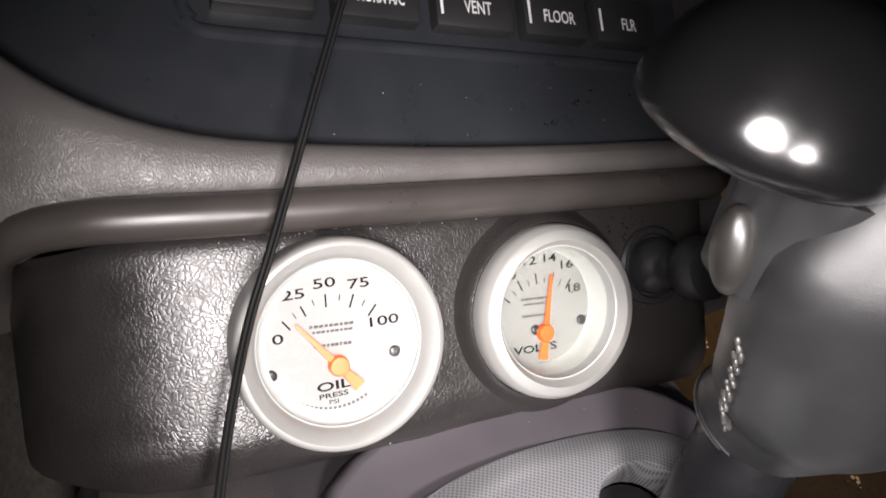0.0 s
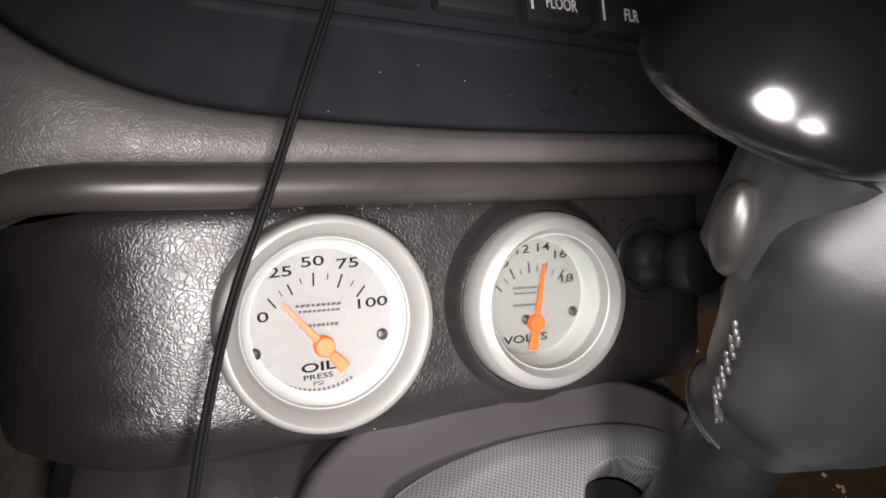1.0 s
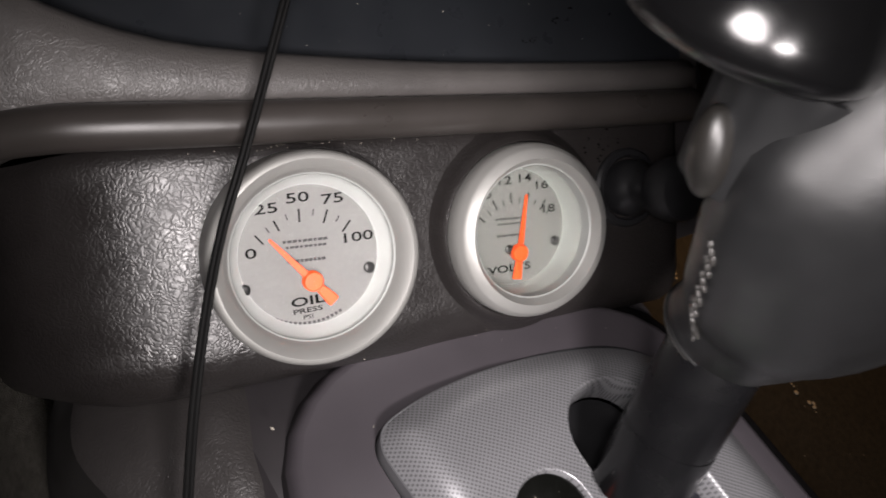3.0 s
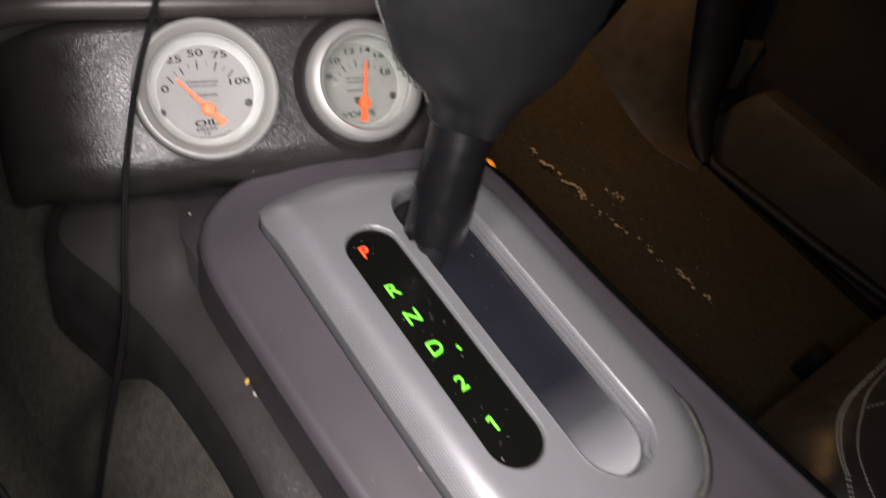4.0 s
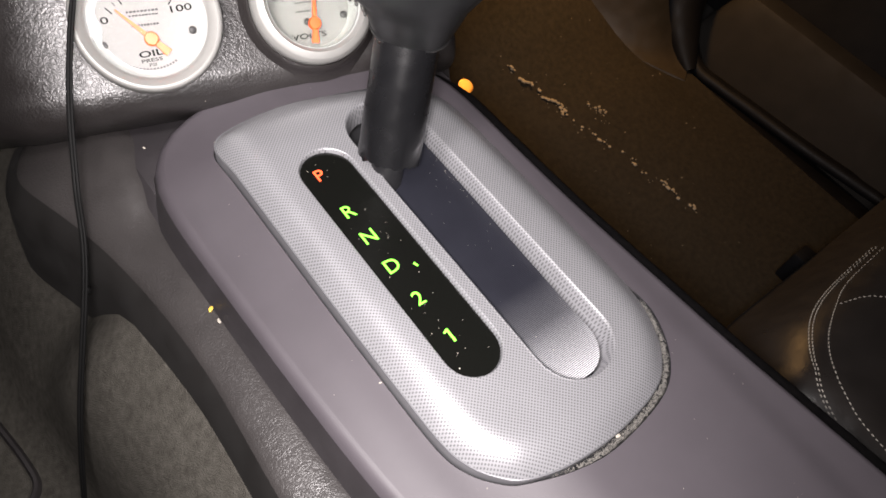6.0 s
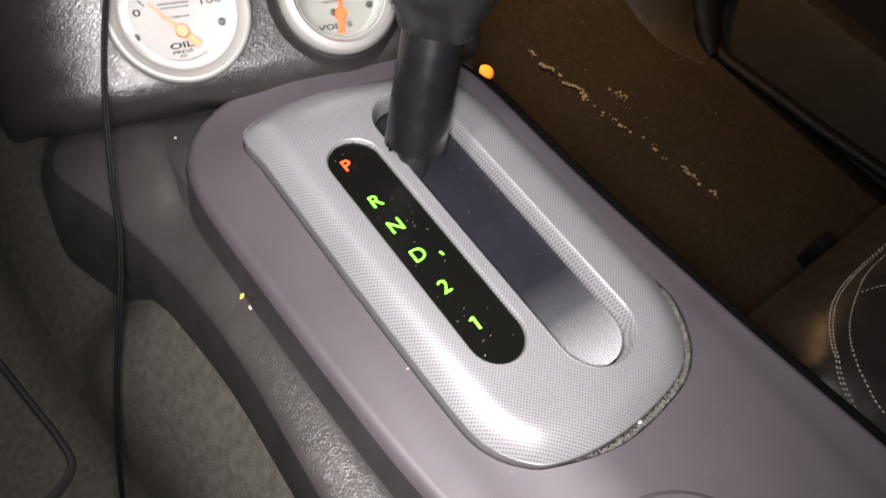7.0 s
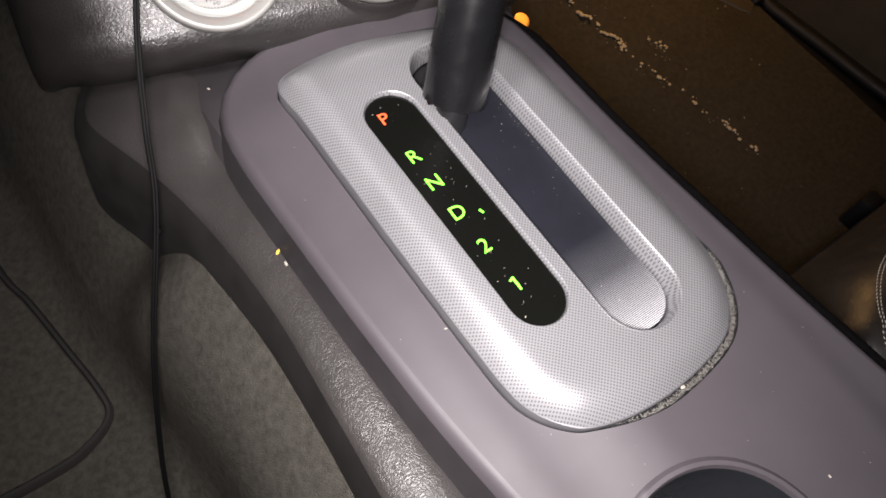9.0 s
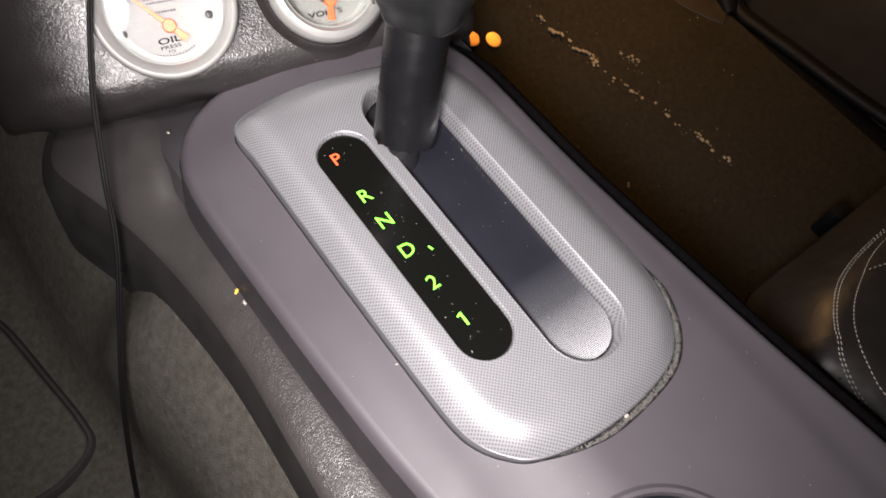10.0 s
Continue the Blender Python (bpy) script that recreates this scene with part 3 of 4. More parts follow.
for word, y, size in (("P", 53.4, 5.9), ("R", 31.2, 6.2), ("N", 16.4, 6.3), ("D", 0.0, 6.3), ("2", -17.7, 6.3), ("1", -37.5, 6.3)):
    if word == "1":
        bm = merged(bar((0.9, y, -0.1), (1.05, 6.1), XYZ), bar((-0.1, y + 2.3, -0.1), (1.8, 0.9), XYZ, 24))
    else:
        bm = lettering(word, size, 1.02, (0, y, -0.12), XYZ, 0.004, 0.05)
    part("letter_" + word.lower(), bm, ORANGE if word == "P" else GREEN, window, "lit orange letter P" if word == "P" else "lit green character " + word)
part("overdrive_mark", bar((8.5, -4.6, -0.1), (0.9, 2.2), XYZ, 20), GREEN, window, "small lit green mark")
slide = [p for p in grown(SLOT, -2.1)]
slide = [Vector((p.x, min(p.y, 58))) for p in slide if p.y < 60]
part("slot_floor", sheet(grown(SLOT, -1.8), [], lambda x, y: -10.5, 8.0), BLACK, plate)
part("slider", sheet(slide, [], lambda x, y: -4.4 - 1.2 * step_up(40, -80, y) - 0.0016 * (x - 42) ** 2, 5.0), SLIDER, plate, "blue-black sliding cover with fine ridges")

# ---- gear lever ----
lever = thing("gear_lever", (34, 40, -5), "black gear lever with stitched grey leather grip and glossy black cap", "gear lever")
foot, neck = Vector((27, 42, -3)), Vector((46, 63.5, 53))
ax = (neck - foot).normalized()
part("shaft", lathe(foot, ax, [(12.4, 12), (13.5, 14), (13.6, 22), (13.6, 30), (13.5, 40), (13.4, 54), (13.4, 64)], 40, (True, True)), TUBE, lever, "black tube")
part("rod", lathe(foot, ax, [(7.5, -6), (7.5, 4), (7.5, 14)], 24, (True, True)), BLACK, lever, "dark inner rod")
# Torn lower rim of the sleeve.
rnd = random.Random(5)
ring0, ring1 = [], []
u, v, _ = frame_of(ax)
for k in range(56):
    a = 2 * math.pi * k / 56
    d = u * math.cos(a) + v * math.sin(a)
    ring0.append(foot + ax * (8.2 + rnd.uniform(-0.9, 0.7)) + d * 13.7)
    ring1.append(foot + ax * 17 + d * 13.75)
part("sleeve_rim", loft([ring0, ring1, [p + ax * 14 for p in ring1]]), TUBE, lever, "ragged lower edge of the sleeve")
GRIP = [((49, 66, 52), 16.6, 16.4), ((48.5, 65.2, 55.5), 17.4, 17), ((45.5, 62, 70), 22, 18), ((41.5, 59.4, 86), 34, 19.5), ((40.5, 61, 108), 43, 21), ((41.5, 63, 126), 45.5, 22), ((47, 64, 142), 43, 23), ((52, 65, 157), 40, 22), ((56, 66, 170), 33, 18), ((60, 66, 180), 20, 10)]
gp = smooth_path([g[0] for g in GRIP], 5)
e1, e2 = Vector((0.94, -0.341, 0.0)), Vector((0.341, 0.94, 0.0))


def grip_size(i, k):
    a = i / 5
    j = min(int(a), len(GRIP) - 2)
    t = a - j
    return GRIP[j][k] * (1 - t) + GRIP[j + 1][k] * t


def grip_ring(i, extra=0.0):
    c = gp[i]
    return [c + e1 * (grip_size(i, 1) + extra) * math.cos(a) + e2 * (grip_size(i, 2) + extra) * math.sin(a) for a in (2 * math.pi * k / 48 for k in range(48))]


part("grip", loft([grip_ring(i) for i in range(len(gp))], True, (True, True)), LEATHER, lever, "worn grey-black leather grip")
part("collar", loft([grip_ring(i, e) for i, e in ((0, -1.2), (0, 0.2), (1, 0.5), (3, 0.45), (4, -0.3))], True), LEATHER, lever, "folded leather hem")
part("hem_piping", sweep([p + Vector((0, 0, 0.2)) for p in grip_ring(0, 0.4)], 0.35, 8), CORD, lever, "pale piped edge of the leather")
cap_at, cap_axis = Vector((5.0, 97.5, 146.6)), Vector((0.14, 0.18, 0.97)).normalized()
cu, cv, cap_axis = frame_of(cap_axis)


def round_cap(r, a, h):
    return cap_at + (cu * math.cos(a) + cv * math.sin(a)) * r + cap_axis * h


part("cap", lathe(cap_at, cap_axis, [(0.3, 14.2), (4.4, 13.8), (8.9, 12.5), (13.1, 10.0), (16.4, 7.0), (18.9, 3.6), (20.8, -0.2), (22.0, -3.6), (22.5, -6.4), (22.1, -8.4), (20.4, -10.2), (16, -11.4)], 64, (True, True)), GLOSS, lever, "glossy black knob with bright reflections")
part("cap_seam", lathe(cap_at, cap_axis, [(20.0, -8.6), (20.3, -9.2), (19.8, -10.2), (18.6, -11.2), (16.8, -11.8), (13.0, -12)], 64), LEATHER, lever, "leather tucked under the knob")
rings = []
for k in range(72):
    a = 2 * math.pi * k / 72
    pucker = 1.1 * noise.noise(Vector((3.5 * math.cos(a), 3.5 * math.sin(a), 4)))
    rings.append([round_cap(r + pucker * w, a, h) + Vector((8.2, -9.4, 0)) for r, h, w in ((13.0, -10.4, 0.2), (14.0, -10.6, 0.6), (13.6, -13, 1), (12.6, -16, 0.9), (12, -20, 0.6), (11.4, -25, 0.2), (10, -34, 0))])
rings.append(rings[0])
part("leather_collar", loft(rings, False), LEATHER, lever, "gathered leather round the knob")
part("thumb_button", ball((-1.4, 85.0, 121.5), (3.9, 3.9, 8.6), frame_of((0.05, -0.45, -0.9)), 28), WORN, lever, "worn brown-grey thumb button")
rnd = random.Random(8)
for i in range(9, 21):
    for j in range(3):
        a = math.pi + 0.07 + 0.055 * j
        c = gp[i] - Vector((0, 0, 0.9 * j))
        q = c + e1 * (grip_size(i, 1) + 0.2) * math.cos(a) + e2 * (grip_size(i, 2) + 0.2) * math.sin(a)
        part("stitch", ball(q, (0.65, 0.6, rnd.uniform(0.9, 1.4)), frame_of((0.1, -0.62, -0.78 + rnd.uniform(-0.25, 0.25))), 10), CORD, lever)

# ---- gauge panel ----


def tilted(yaw, pitch):
    y, p = radians(yaw), radians(pitch)
    n = Vector((math.sin(y) * math.cos(p), -math.cos(y) * math.cos(p), math.sin(p)))
    u = Vector((math.cos(y), math.sin(y), 0))
    return u, n.cross(u), n


PU, PV, PN = tilted(-13, 48.5)
PC = Vector((7.2, 134.7, 25.2))


def on_panel(u, v, n):
    return PC + PU * u + PV * v + PN * n


panel = thing("gauge_panel", on_panel(0, -30, -20), "grained dark grey vinyl gauge pod under the dashboard", "gauge panel")
across = [(-70, -118), (-55, -117), (-42, -115.5), (-30, -112), (-20, -107), (-13, -101), (-8, -95), (-4.2, -88), (-1.6, -80), (-0.3, -71)]
across = [(u - 0.16 * max(0.0, -60 - u), n) for n, u in across] + [(-62 + 2.8 * k, 0) for k in range(60)] + [(106, -0.5), (110, -3), (112, -8), (113, -20), (113, -70)]
down = [(35, -3), (33, -1), (30, 0)] + [(28 - 2.8 * k, 0) for k in range(20)] + [(-27, -0.4), (-31, -1.6), (-35, -4), (-38, -8), (-40, -14), (-41, -24), (-41, -60)]
DIALS = (((-29.8, 141.7, 27.7), -14.7, 47.2), ((41.5, 126, 25.3), -15.5, 47))


def pod_point(u, v, n):
    """The pod's skin, sunk behind the two gauges."""
    p = on_panel(u, v, n)
    for c0, yaw, pitch in DIALS:
        a = tilted(yaw, pitch)[2]
        d = p - Vector(c0)
        if (d - a * d.dot(a)).length < 24.0:
            p = p - PN * 16
    return p


part("pod", loft([[pod_point(u, v * (1 - 0.10 * step_up(-88, -118, u)), -10 + nu + nv) for u, nu in across] for v, nv in down], False), VINYL, panel, "leather-grained dark grey vinyl")
bead = smooth_path([on_panel(*p) for p in ((-128, 14, -62), (-127.5, 26, -44), (-123, 34.5, -28), (-114, 39, -16), (-100, 40.4, -10.5), (-84, 40.2, -8.6), (-60, 39.6, -8), (0, 38.6, -8), (60, 37.6, -8), (103, 37.4, -8), (113, 37.6, -10), (116, 37.6, -18), (116, 37, -40))], 6)
part("bead", sweep(bead, 6.2, 20), ROLL, panel, "smooth dark brown rolled bead")

# ---- gauges ----


def gauge(centre, yaw, pitch, name, label, mouth=23.0, surround=None, shift=(0, 0), deep=8.5, off=(0, 0), lip=0.0, narrow=2.0, grow=0.0):
    u, v, n = tilted(yaw, pitch)
    c = Vector(centre)
    g = thing(name, c - n * 12, label, "gauge", "gauges in the panel")
    sunk = deep - 8.5
    at = lambda x, y, h: c + u * (x + off[0]) + v * (y + off[1]) + n * (h - sunk)  # noqa: E731
    w = 29.45 + grow
    if surround:
        r = c - u * shift[0] + v * shift[1]
        part("pod_ring", lathe(r, n, [(w + 7.5, -13), (w + 5, -10.6), (w + 3, 0.5 * surround - 5), (w + 1.7, surround - 0.6), (w + 0.9, surround), (w + 0.4, surround - 0.3), (w + 0.2, -16)], 72), VINYL, panel)
    part("bezel", lathe(c, n, [(w - 0.15, -16), (w + 0.05, -3.5), (w, -1.4), (w - 0.35, 0.2), (w - 0.8, 1.0), (w - 1.5, 1.3 + 0.2 * lip), (w - 2.3, 1.3 + 0.4 * lip), (mouth + 1.9, -0.6 + lip), (mouth + 0.7, -2.7 + lip), (mouth + 0.2, -3.6 + lip), (mouth, -3.9 + lip)], 96), BEZEL, g, "satin aluminium bezel ring")
    part("inner_wall", lathe(c, n, [(mouth, -3.9 + lip), (mouth - 0.4, -4.1 + lip), (mouth - 0.5, -4.5), (mouth - 0.6 * narrow, -6.4 - 0.5 * sunk), (mouth - 0.9 * narrow, -8.2 - sunk), (mouth - narrow, -8.5 - sunk), (mouth - narrow - 0.6, -8.62 - sunk)], 96), INNER, g, "pale bezel inner wall")
    dial = part("dial", lathe(c, n, [(mouth - narrow + 0.2, -8.5 - sunk), (15, -8.5 - sunk), (6, -8.5 - sunk), (0.5, -8.5 - sunk)], 72, (False, True)), DIAL, g, "silver-white dial face")
    return g, dial, at, (u, v, n)


def turned(axes, deg):
    u, v, n = axes
    c, s = math.cos(radians(deg)), math.sin(radians(deg))
    return u * c + v * s, v * c - u * s, n


def needle(g, at, axes, hub, tip, tail):
    u, v, n = axes
    d = Vector((tip[0] - hub[0], tip[1] - hub[1]))
    e = d.normalized()
    side = Vector((-e.y, e.x))
    bm = bmesh.new()
    long, back = d.length, Vector((tail[0] - hub[0], tail[1] - hub[1])).length
    prof = [(-back, 1.75), (-back + 0.6, 1.9), (-2.5, 1.3), (0, 1.35), (4, 1.05), (long - 1, 0.5), (long, 0.3)]
    rings = []
    for s, w in prof:
        mid = Vector(hub) + e * s
        rings.append([at(mid.x + side.x * w * k, mid.y + side.y * w * k, h) for k, h in ((-1, -6.9), (-0.8, -6.5), (0.8, -6.5), (1, -6.9))])
    nd = part("needle", merged(loft(rings, True, (True, True)), lathe(at(hub[0], hub[1], 0), n, [(3.0, -8.4), (3.0, -6.3), (2.6, -5.8), (0.3, -5.7)], 28, (False, True))), NEEDLE, g, "fluorescent orange pointer, faint glow added")
    return nd


def screw(dial, at, axes, x, y):
    part("screw", lathe(at(x, y, 0), axes[2], [(1.75, -8.5), (1.7, -8.0), (1.3, -7.7), (0.2, -7.65)], 20, (False, True)), SCREW, dial, "dark dial screw")
    part("screw_slot", bar(at(x, y, -7.66), (2.0, 0.5), axes, 40), FINE_PRINT, dial)


oil, dial, at, axes = gauge((-29.8, 141.7, 27.7), -14.7, 47.2, "oil_pressure_gauge", "silver oil pressure gauge with orange needle at low pressure", 24.2, deep=9.2, off=(0.35, -0.1), lip=0.7, narrow=3.6, grow=1.1)
tax = turned(axes, 3)
for word, x, y in (("0", -17.2, 2.3), ("25", -12.1, 14.6), ("50", -2.9, 17.1), ("75", 7.3, 16.1), ("100", 14.6, 4.2)):
    part("number", lettering(word, 2.9, 1.75, at(x, y, -8.5), tax, 0.008), PRINT, dial)
hub = (-0.4, -7.4)
for a, b, w in (((-15.7, 7.3), (-13.5, 4.6), 0.5), ((-10.2, 11.0), (-8.8, 8.0), 0.5), ((-2.8, 13.8), (-2.8, 10.0), 0.5), ((5.6, 12.9), (4.2, 9.1), 0.5), ((12.3, 9.2), (9.7, 6.0), 0.5),
                ((-12.6, 9.3), (-11.6, 7.7), 0.25), ((-6.7, 12.5), (-6.2, 10.8), 0.25), ((1.5, 13.4), (1.2, 11.6), 0.25), ((9.0, 10.9), (8.0, 9.2), 0.25)):
    d = Vector((b[0] - a[0], b[1] - a[1]))
    part("tick", bar(at((a[0] + b[0]) / 2, (a[1] + b[1]) / 2, -8.5), (d.length, w), axes, math.degrees(math.atan2(d.y, d.x))), PRINT, dial)
part("legend", lettering("OIL", 2.7, 1.8, at(-1.9, -13.2, -8.5), tax, 0.02), PRINT, dial)
part("legend", lettering("PRESS", 1.5, 1.7, at(-2.1, -16.0, -8.5), tax, 0.01), PRINT, dial)
part("legend", lettering("PSI", 1.3, 1.4, at(-2.2, -18.0, -8.5), tax), PRINT, dial)
for x, y, ln, h, m in ((-1.6, 4.6, 13.5, 1.3, FINE_PRINT), (-1.4, 2.9, 12.3, 1.1, FINE_PRINT), (-1.6, -1.2, 11.6, 1.4, FINE_PRINT)):
    for k in range(9):
        part("print_bar", bar(at(x - ln / 2 + ln * (k + 0.5) / 9, y, -8.5), (ln / 9 * (0.84 if k % 3 else 0.6), h * 0.6), tax, 0 if k % 2 else 6), m, dial)
for k in range(15):
    a = radians(-118 + 4.0 * k)
    part("print_bar", bar(at(-2 + 20.2 * math.cos(a), 0.3 + 20.2 * math.sin(a), -8.5), (0.85, 0.8), axes, math.degrees(a) + 90), FINE_PRINT, dial)
screw(dial, at, axes, 17.3, -5.6)
screw(dial, at, axes, -19.8, -7.9)
needle(oil, at, axes, hub, (-12.2, 6.0), (5.0, -14.6))
pane = part("glass", lathe(at(0, 0, 0), axes[2], [(23.9, -3.6), (23.8, -4.2), (0.3, -4.2), (0.3, -3.6), (23.9, -3.6)], 64), GLASS, oil, "clear gauge glass")
pane.visible_shadow = False

volt, dial, at, axes = gauge((41.5, 126, 25.3), -15.5, 47, "volt_gauge", "silver voltmeter gauge with orange needle near fourteen volts", 21.9, -3.8, (0.0, 0.0), 13, (2.6, -1.1), 4.8, grow=-0.7)
tax = turned(axes, 2)
for word, x, y in (("8", -17.6, 5.5), ("10", -13.6, 12.8), ("12", -5.8, 17.2), ("14", 2.1, 17.7), ("16", 8.8, 15.0), ("18", 11.6, 6.6)):
    part("number", lettering(word, 2.8, 1.6, at(x, y, -8.5), tax, 0.008), PRINT, dial)
hub = (-1.2, -7.8)
for k, deg in enumerate((138, 127, 117, 107, 97, 87, 77, 67, 57, 47)):
    r0, r1 = 17.0, 20.8 if k % 2 == 0 else 19.2
    a = radians(deg)
    part("tick", bar(at(hub[0] + (r0 + r1) / 2 * math.cos(a), hub[1] + (r0 + r1) / 2 * math.sin(a), -8.5), (r1 - r0, 0.5 if k % 2 == 0 else 0.25), axes, deg), PRINT, dial)
part("legend", lettering("VOLTS", 2.7, 1.55, at(-4.6, -13.0, -8.5), tax, 0.02), PRINT, dial)
for x, y, ln, h in ((-3.6, 4.2, 12.5, 1.3), (-3.4, 2.4, 11.4, 1.1), (-4.0, -1.6, 11, 1.4)):
    for k in range(8):
        part("print_bar", bar(at(x - ln / 2 + ln * (k + 0.5) / 8, y, -8.5), (ln / 8 * (0.84 if k % 3 else 0.6), h * 0.6), tax, 0 if k % 2 else 6), FINE_PRINT, dial)
for k in range(14):
    a = radians(-120 + 4.0 * k)
    part("print_bar", bar(at(-2 + 20.2 * math.cos(a), 0.3 + 20.2 * math.sin(a), -8.5), (0.85, 0.8), axes, math.degrees(a) + 90), FINE_PRINT, dial)
screw(dial, at, axes, 14.0, -5.0)
screw(dial, at, axes, -4.4, -6.6)
needle(volt, at, axes, hub, (1.6, 12.2), (-2.0, -16.9))
pane = part("glass", lathe(at(-2.6, 1.1, 4.5), axes[2], [(22.6, -3.6), (22.5, -4.2), (0.3, -4.2), (0.3, -3.6), (22.6, -3.6)], 64), DIM_GLASS, volt, "hazy gauge glass, tinted to dim the dial")
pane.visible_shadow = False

# ---- power socket with a black plug ----
plug = thing("power_plug", on_panel(83, 9, -10), "black plastic plug in the power socket beside the gauges", "power plug")
pc = on_panel(83, 9, -10)
part("socket_ring", lathe(pc, PN, [(14.5, -2), (14.5, 1.2), (13.6, 2.2), (12, 2.4), (11.2, 1.4), (11, -8), (0.5, -8)], 48, (False, True)), BLACK, plug)
pax = (PN + PU * 0.08).normalized()
part("plug_body", lathe(pc, pax, [(10.2, -2), (10.4, 2), (10.0, 6), (8.0, 8), (7.4, 10), (7.4, 14), (8.4, 16), (10.4, 18), (11.2, 21), (11.2, 25), (10.4, 27.5), (8.5, 28.4), (0.5, 28.6)], 48, (False, True)), BLACK, plug)
u, v, n = frame_of(pax)
part("marking", bar(pc + pax * 28.5 - PU * 4 + PV * 1, (0.7, 8), (PU, PV, PN)), MARK, plug)
part("marking", bar(pc + pax * 28.5 - PU * 2 + PV * 2, (0.5, 5), (PU, PV, PN)), MARK, plug)

# ---- dashboard above ----
dash = thing("dashboard", on_panel(0, 50, -40), "grey grained dashboard lip with dark blue-black control panel", "dashboard")


LIP_LINE = smooth_path([(-230, 260, 0), (-190, 190, 0), (-150, 128, 0), (-130, 101, 0), (-115, 84.5, 0), (-100, 73.5, 0), (-85, 66.8, 0), (-70, 62.6, 0), (-55, 60.2, 0), (-35, 58.4, 0), (-15, 57, 0), (10, 55.6, 0), (40, 54.8, 0), (80, 54.4, 0), (140, 54.4, 0)], 8)


def lip_top(u):
    return float(np.interp(u, [p.x for p in LIP_LINE], [p.y for p in LIP_LINE]))


us = [-190, -170, -155, -142, -132, -124, -117, -110, -103, -96, -88, -80, -70, -60, -45, -30, -15, 0, 15, 30, 45, 60, 75, 90, 105, 116, 126, 130]
cols = []
for u in us:
    top = lip_top(u)
    end = 30 * step_up(118, 130, u) ** 2
    back = 26 * step_up(-95, -190, u)
    bot = 42 - 10 * step_up(-95, -130, u)
    line = [(bot - 4, -34 - back), (bot - 1, -16 - back), (bot + 2, -10 - back), (bot + (top - bot) * 0.35, -7.4 - back), (bot + (top - bot) * 0.7, -7.6 - back), (top - 3.0, -8.6 - back * 0.9), (top - 1.2, -10.2 - back * 0.9), (top, -13 - back * 0.8), (top + 0.4, -17 - back * 0.8), (top + 0.6, -27 - back * 0.8)]
    cols.append([on_panel(u, v, n - end) for v, n in line])
part("lip", loft(cols, False), LIP, dash, "soft grey grained lip", 75)
# Control panel face with its recess.
rows = []
for i in range(12):
    v = 46 + 12 * i
    rows.append([on_panel(u, v, -19 - 0.22 * (v - 50) - 10 * step_up(-70, -150, u)) for u in range(-180, 131, 10)])
part("control_panel", loft(rows, False), STACK, dash, "dark blue-black plastic fascia")
part("side", loft([[on_panel(121, v, n - back) for n in (-12, -20, -60, -160)] for v, back in ((-45, 40), (-24, 34), (-12, 0), (0, 0), (40, 0), (80, 0), (160, 0))], False), BASE_PLASTIC, dash)


def fascia(u, v, h):
    return on_panel(u, v, -19 - 0.22 * (v - 50) + h)


def leaning(u, v, h):
    """A place on the control unit, whose row of buttons runs slightly down to the passenger side."""
    return fascia(u + 2, v + 6.2 - 0.07 * (u + 10), h)


FA = (PU, (PV - PN * 0.22).normalized(), (PN + PV * 0.22).normalized())
unit = thing("climate_control", fascia(0, 95, 0), "black climate control unit with a row of push buttons", "climate control")
LA = ((PU - FA[1] * 0.07).normalized(), (FA[1] + PU * 0.07).normalized(), FA[2])
outline = rounded([(-68, 120), (-68, 96), (-66, 90), (-60, 87.4), (0, 87.5), (70, 87.8), (120, 88.2), (124, 100), (122, 122), (0, 124), (-62, 124)], 6)
bm = loft([[leaning(p.x, p.y, h) for p in grown(outline, d)] for d, h in ((5, 0.0), (3.6, 1.6), (2.2, 1.8), (0.8, 1.0), (0, -1.5), (-1, -3))], True, (False, True))
part("frame", bm, STACK, unit, "dark recessed frame")
for i, (u0, u1, word) in enumerate(((-62, -30.5, ""), (-25, 4.5, "NORM A/C"), (10, 39.5, "VENT"), (44, 71, "FLOOR"), (74.5, 102, "FLR"))):
    key = part("button", brick(leaning((u0 + u1) / 2, 100.3, 1.5), (u1 - u0, 18, 9), LA, 1.6), BUTTON, unit, "black push button")
    if word:
        part("button_text", lettering(word, 4.8, 0.62 if len(word) < 6 else 0.5, leaning((u0 + u1) / 2 + 1, 100.0, 6.0), LA, 0.01), MARK, key, "white lettering " + word)
    # White bar that paints the reflection along the button's left edge.
    part("button_glint", bar(leaning(u0 + 2.2, 100.8, 6.0), (1.0, 9), LA), MARK, key)

# ---- hanging cable ----
cable = thing("cable", (-99, 73, -37), "thin black twin cable hanging in front of the panel", "cable")
line = smooth_path([(78.5, 314.4, 260), (52.3, 283, 200), (27, 251, 150), (2, 219, 109), (-12, 202.5, 89), (-22, 191, 76), (-33, 178, 61.5), (-44, 165, 48.5), (-54, 153.5, 37.5), (-64, 139, 26), (-74.5, 121, 12.5), (-85.5, 99, -6), (-96.5, 77.5, -29.5), (-125, 43, -82), (-146, 14, -136), (-158, -8, -178), (-164, -18, -205)], 8)
part("strand", sweep(line, 0.76, 8), WIRE, cable)
part("strand", sweep([p + Vector((0.95, -0.65, 0)) for p in line], 0.76, 8), WIRE, cable)
part("knot", ball((-98.5, 73, -37), (1.7, 1.7, 2.4), None, 14), WIRE, cable)

# ---- passenger seat ----
seat = thing("passenger_seat", (330, -250, -230), "black leather passenger seat cushion with white stitching", "car seat")


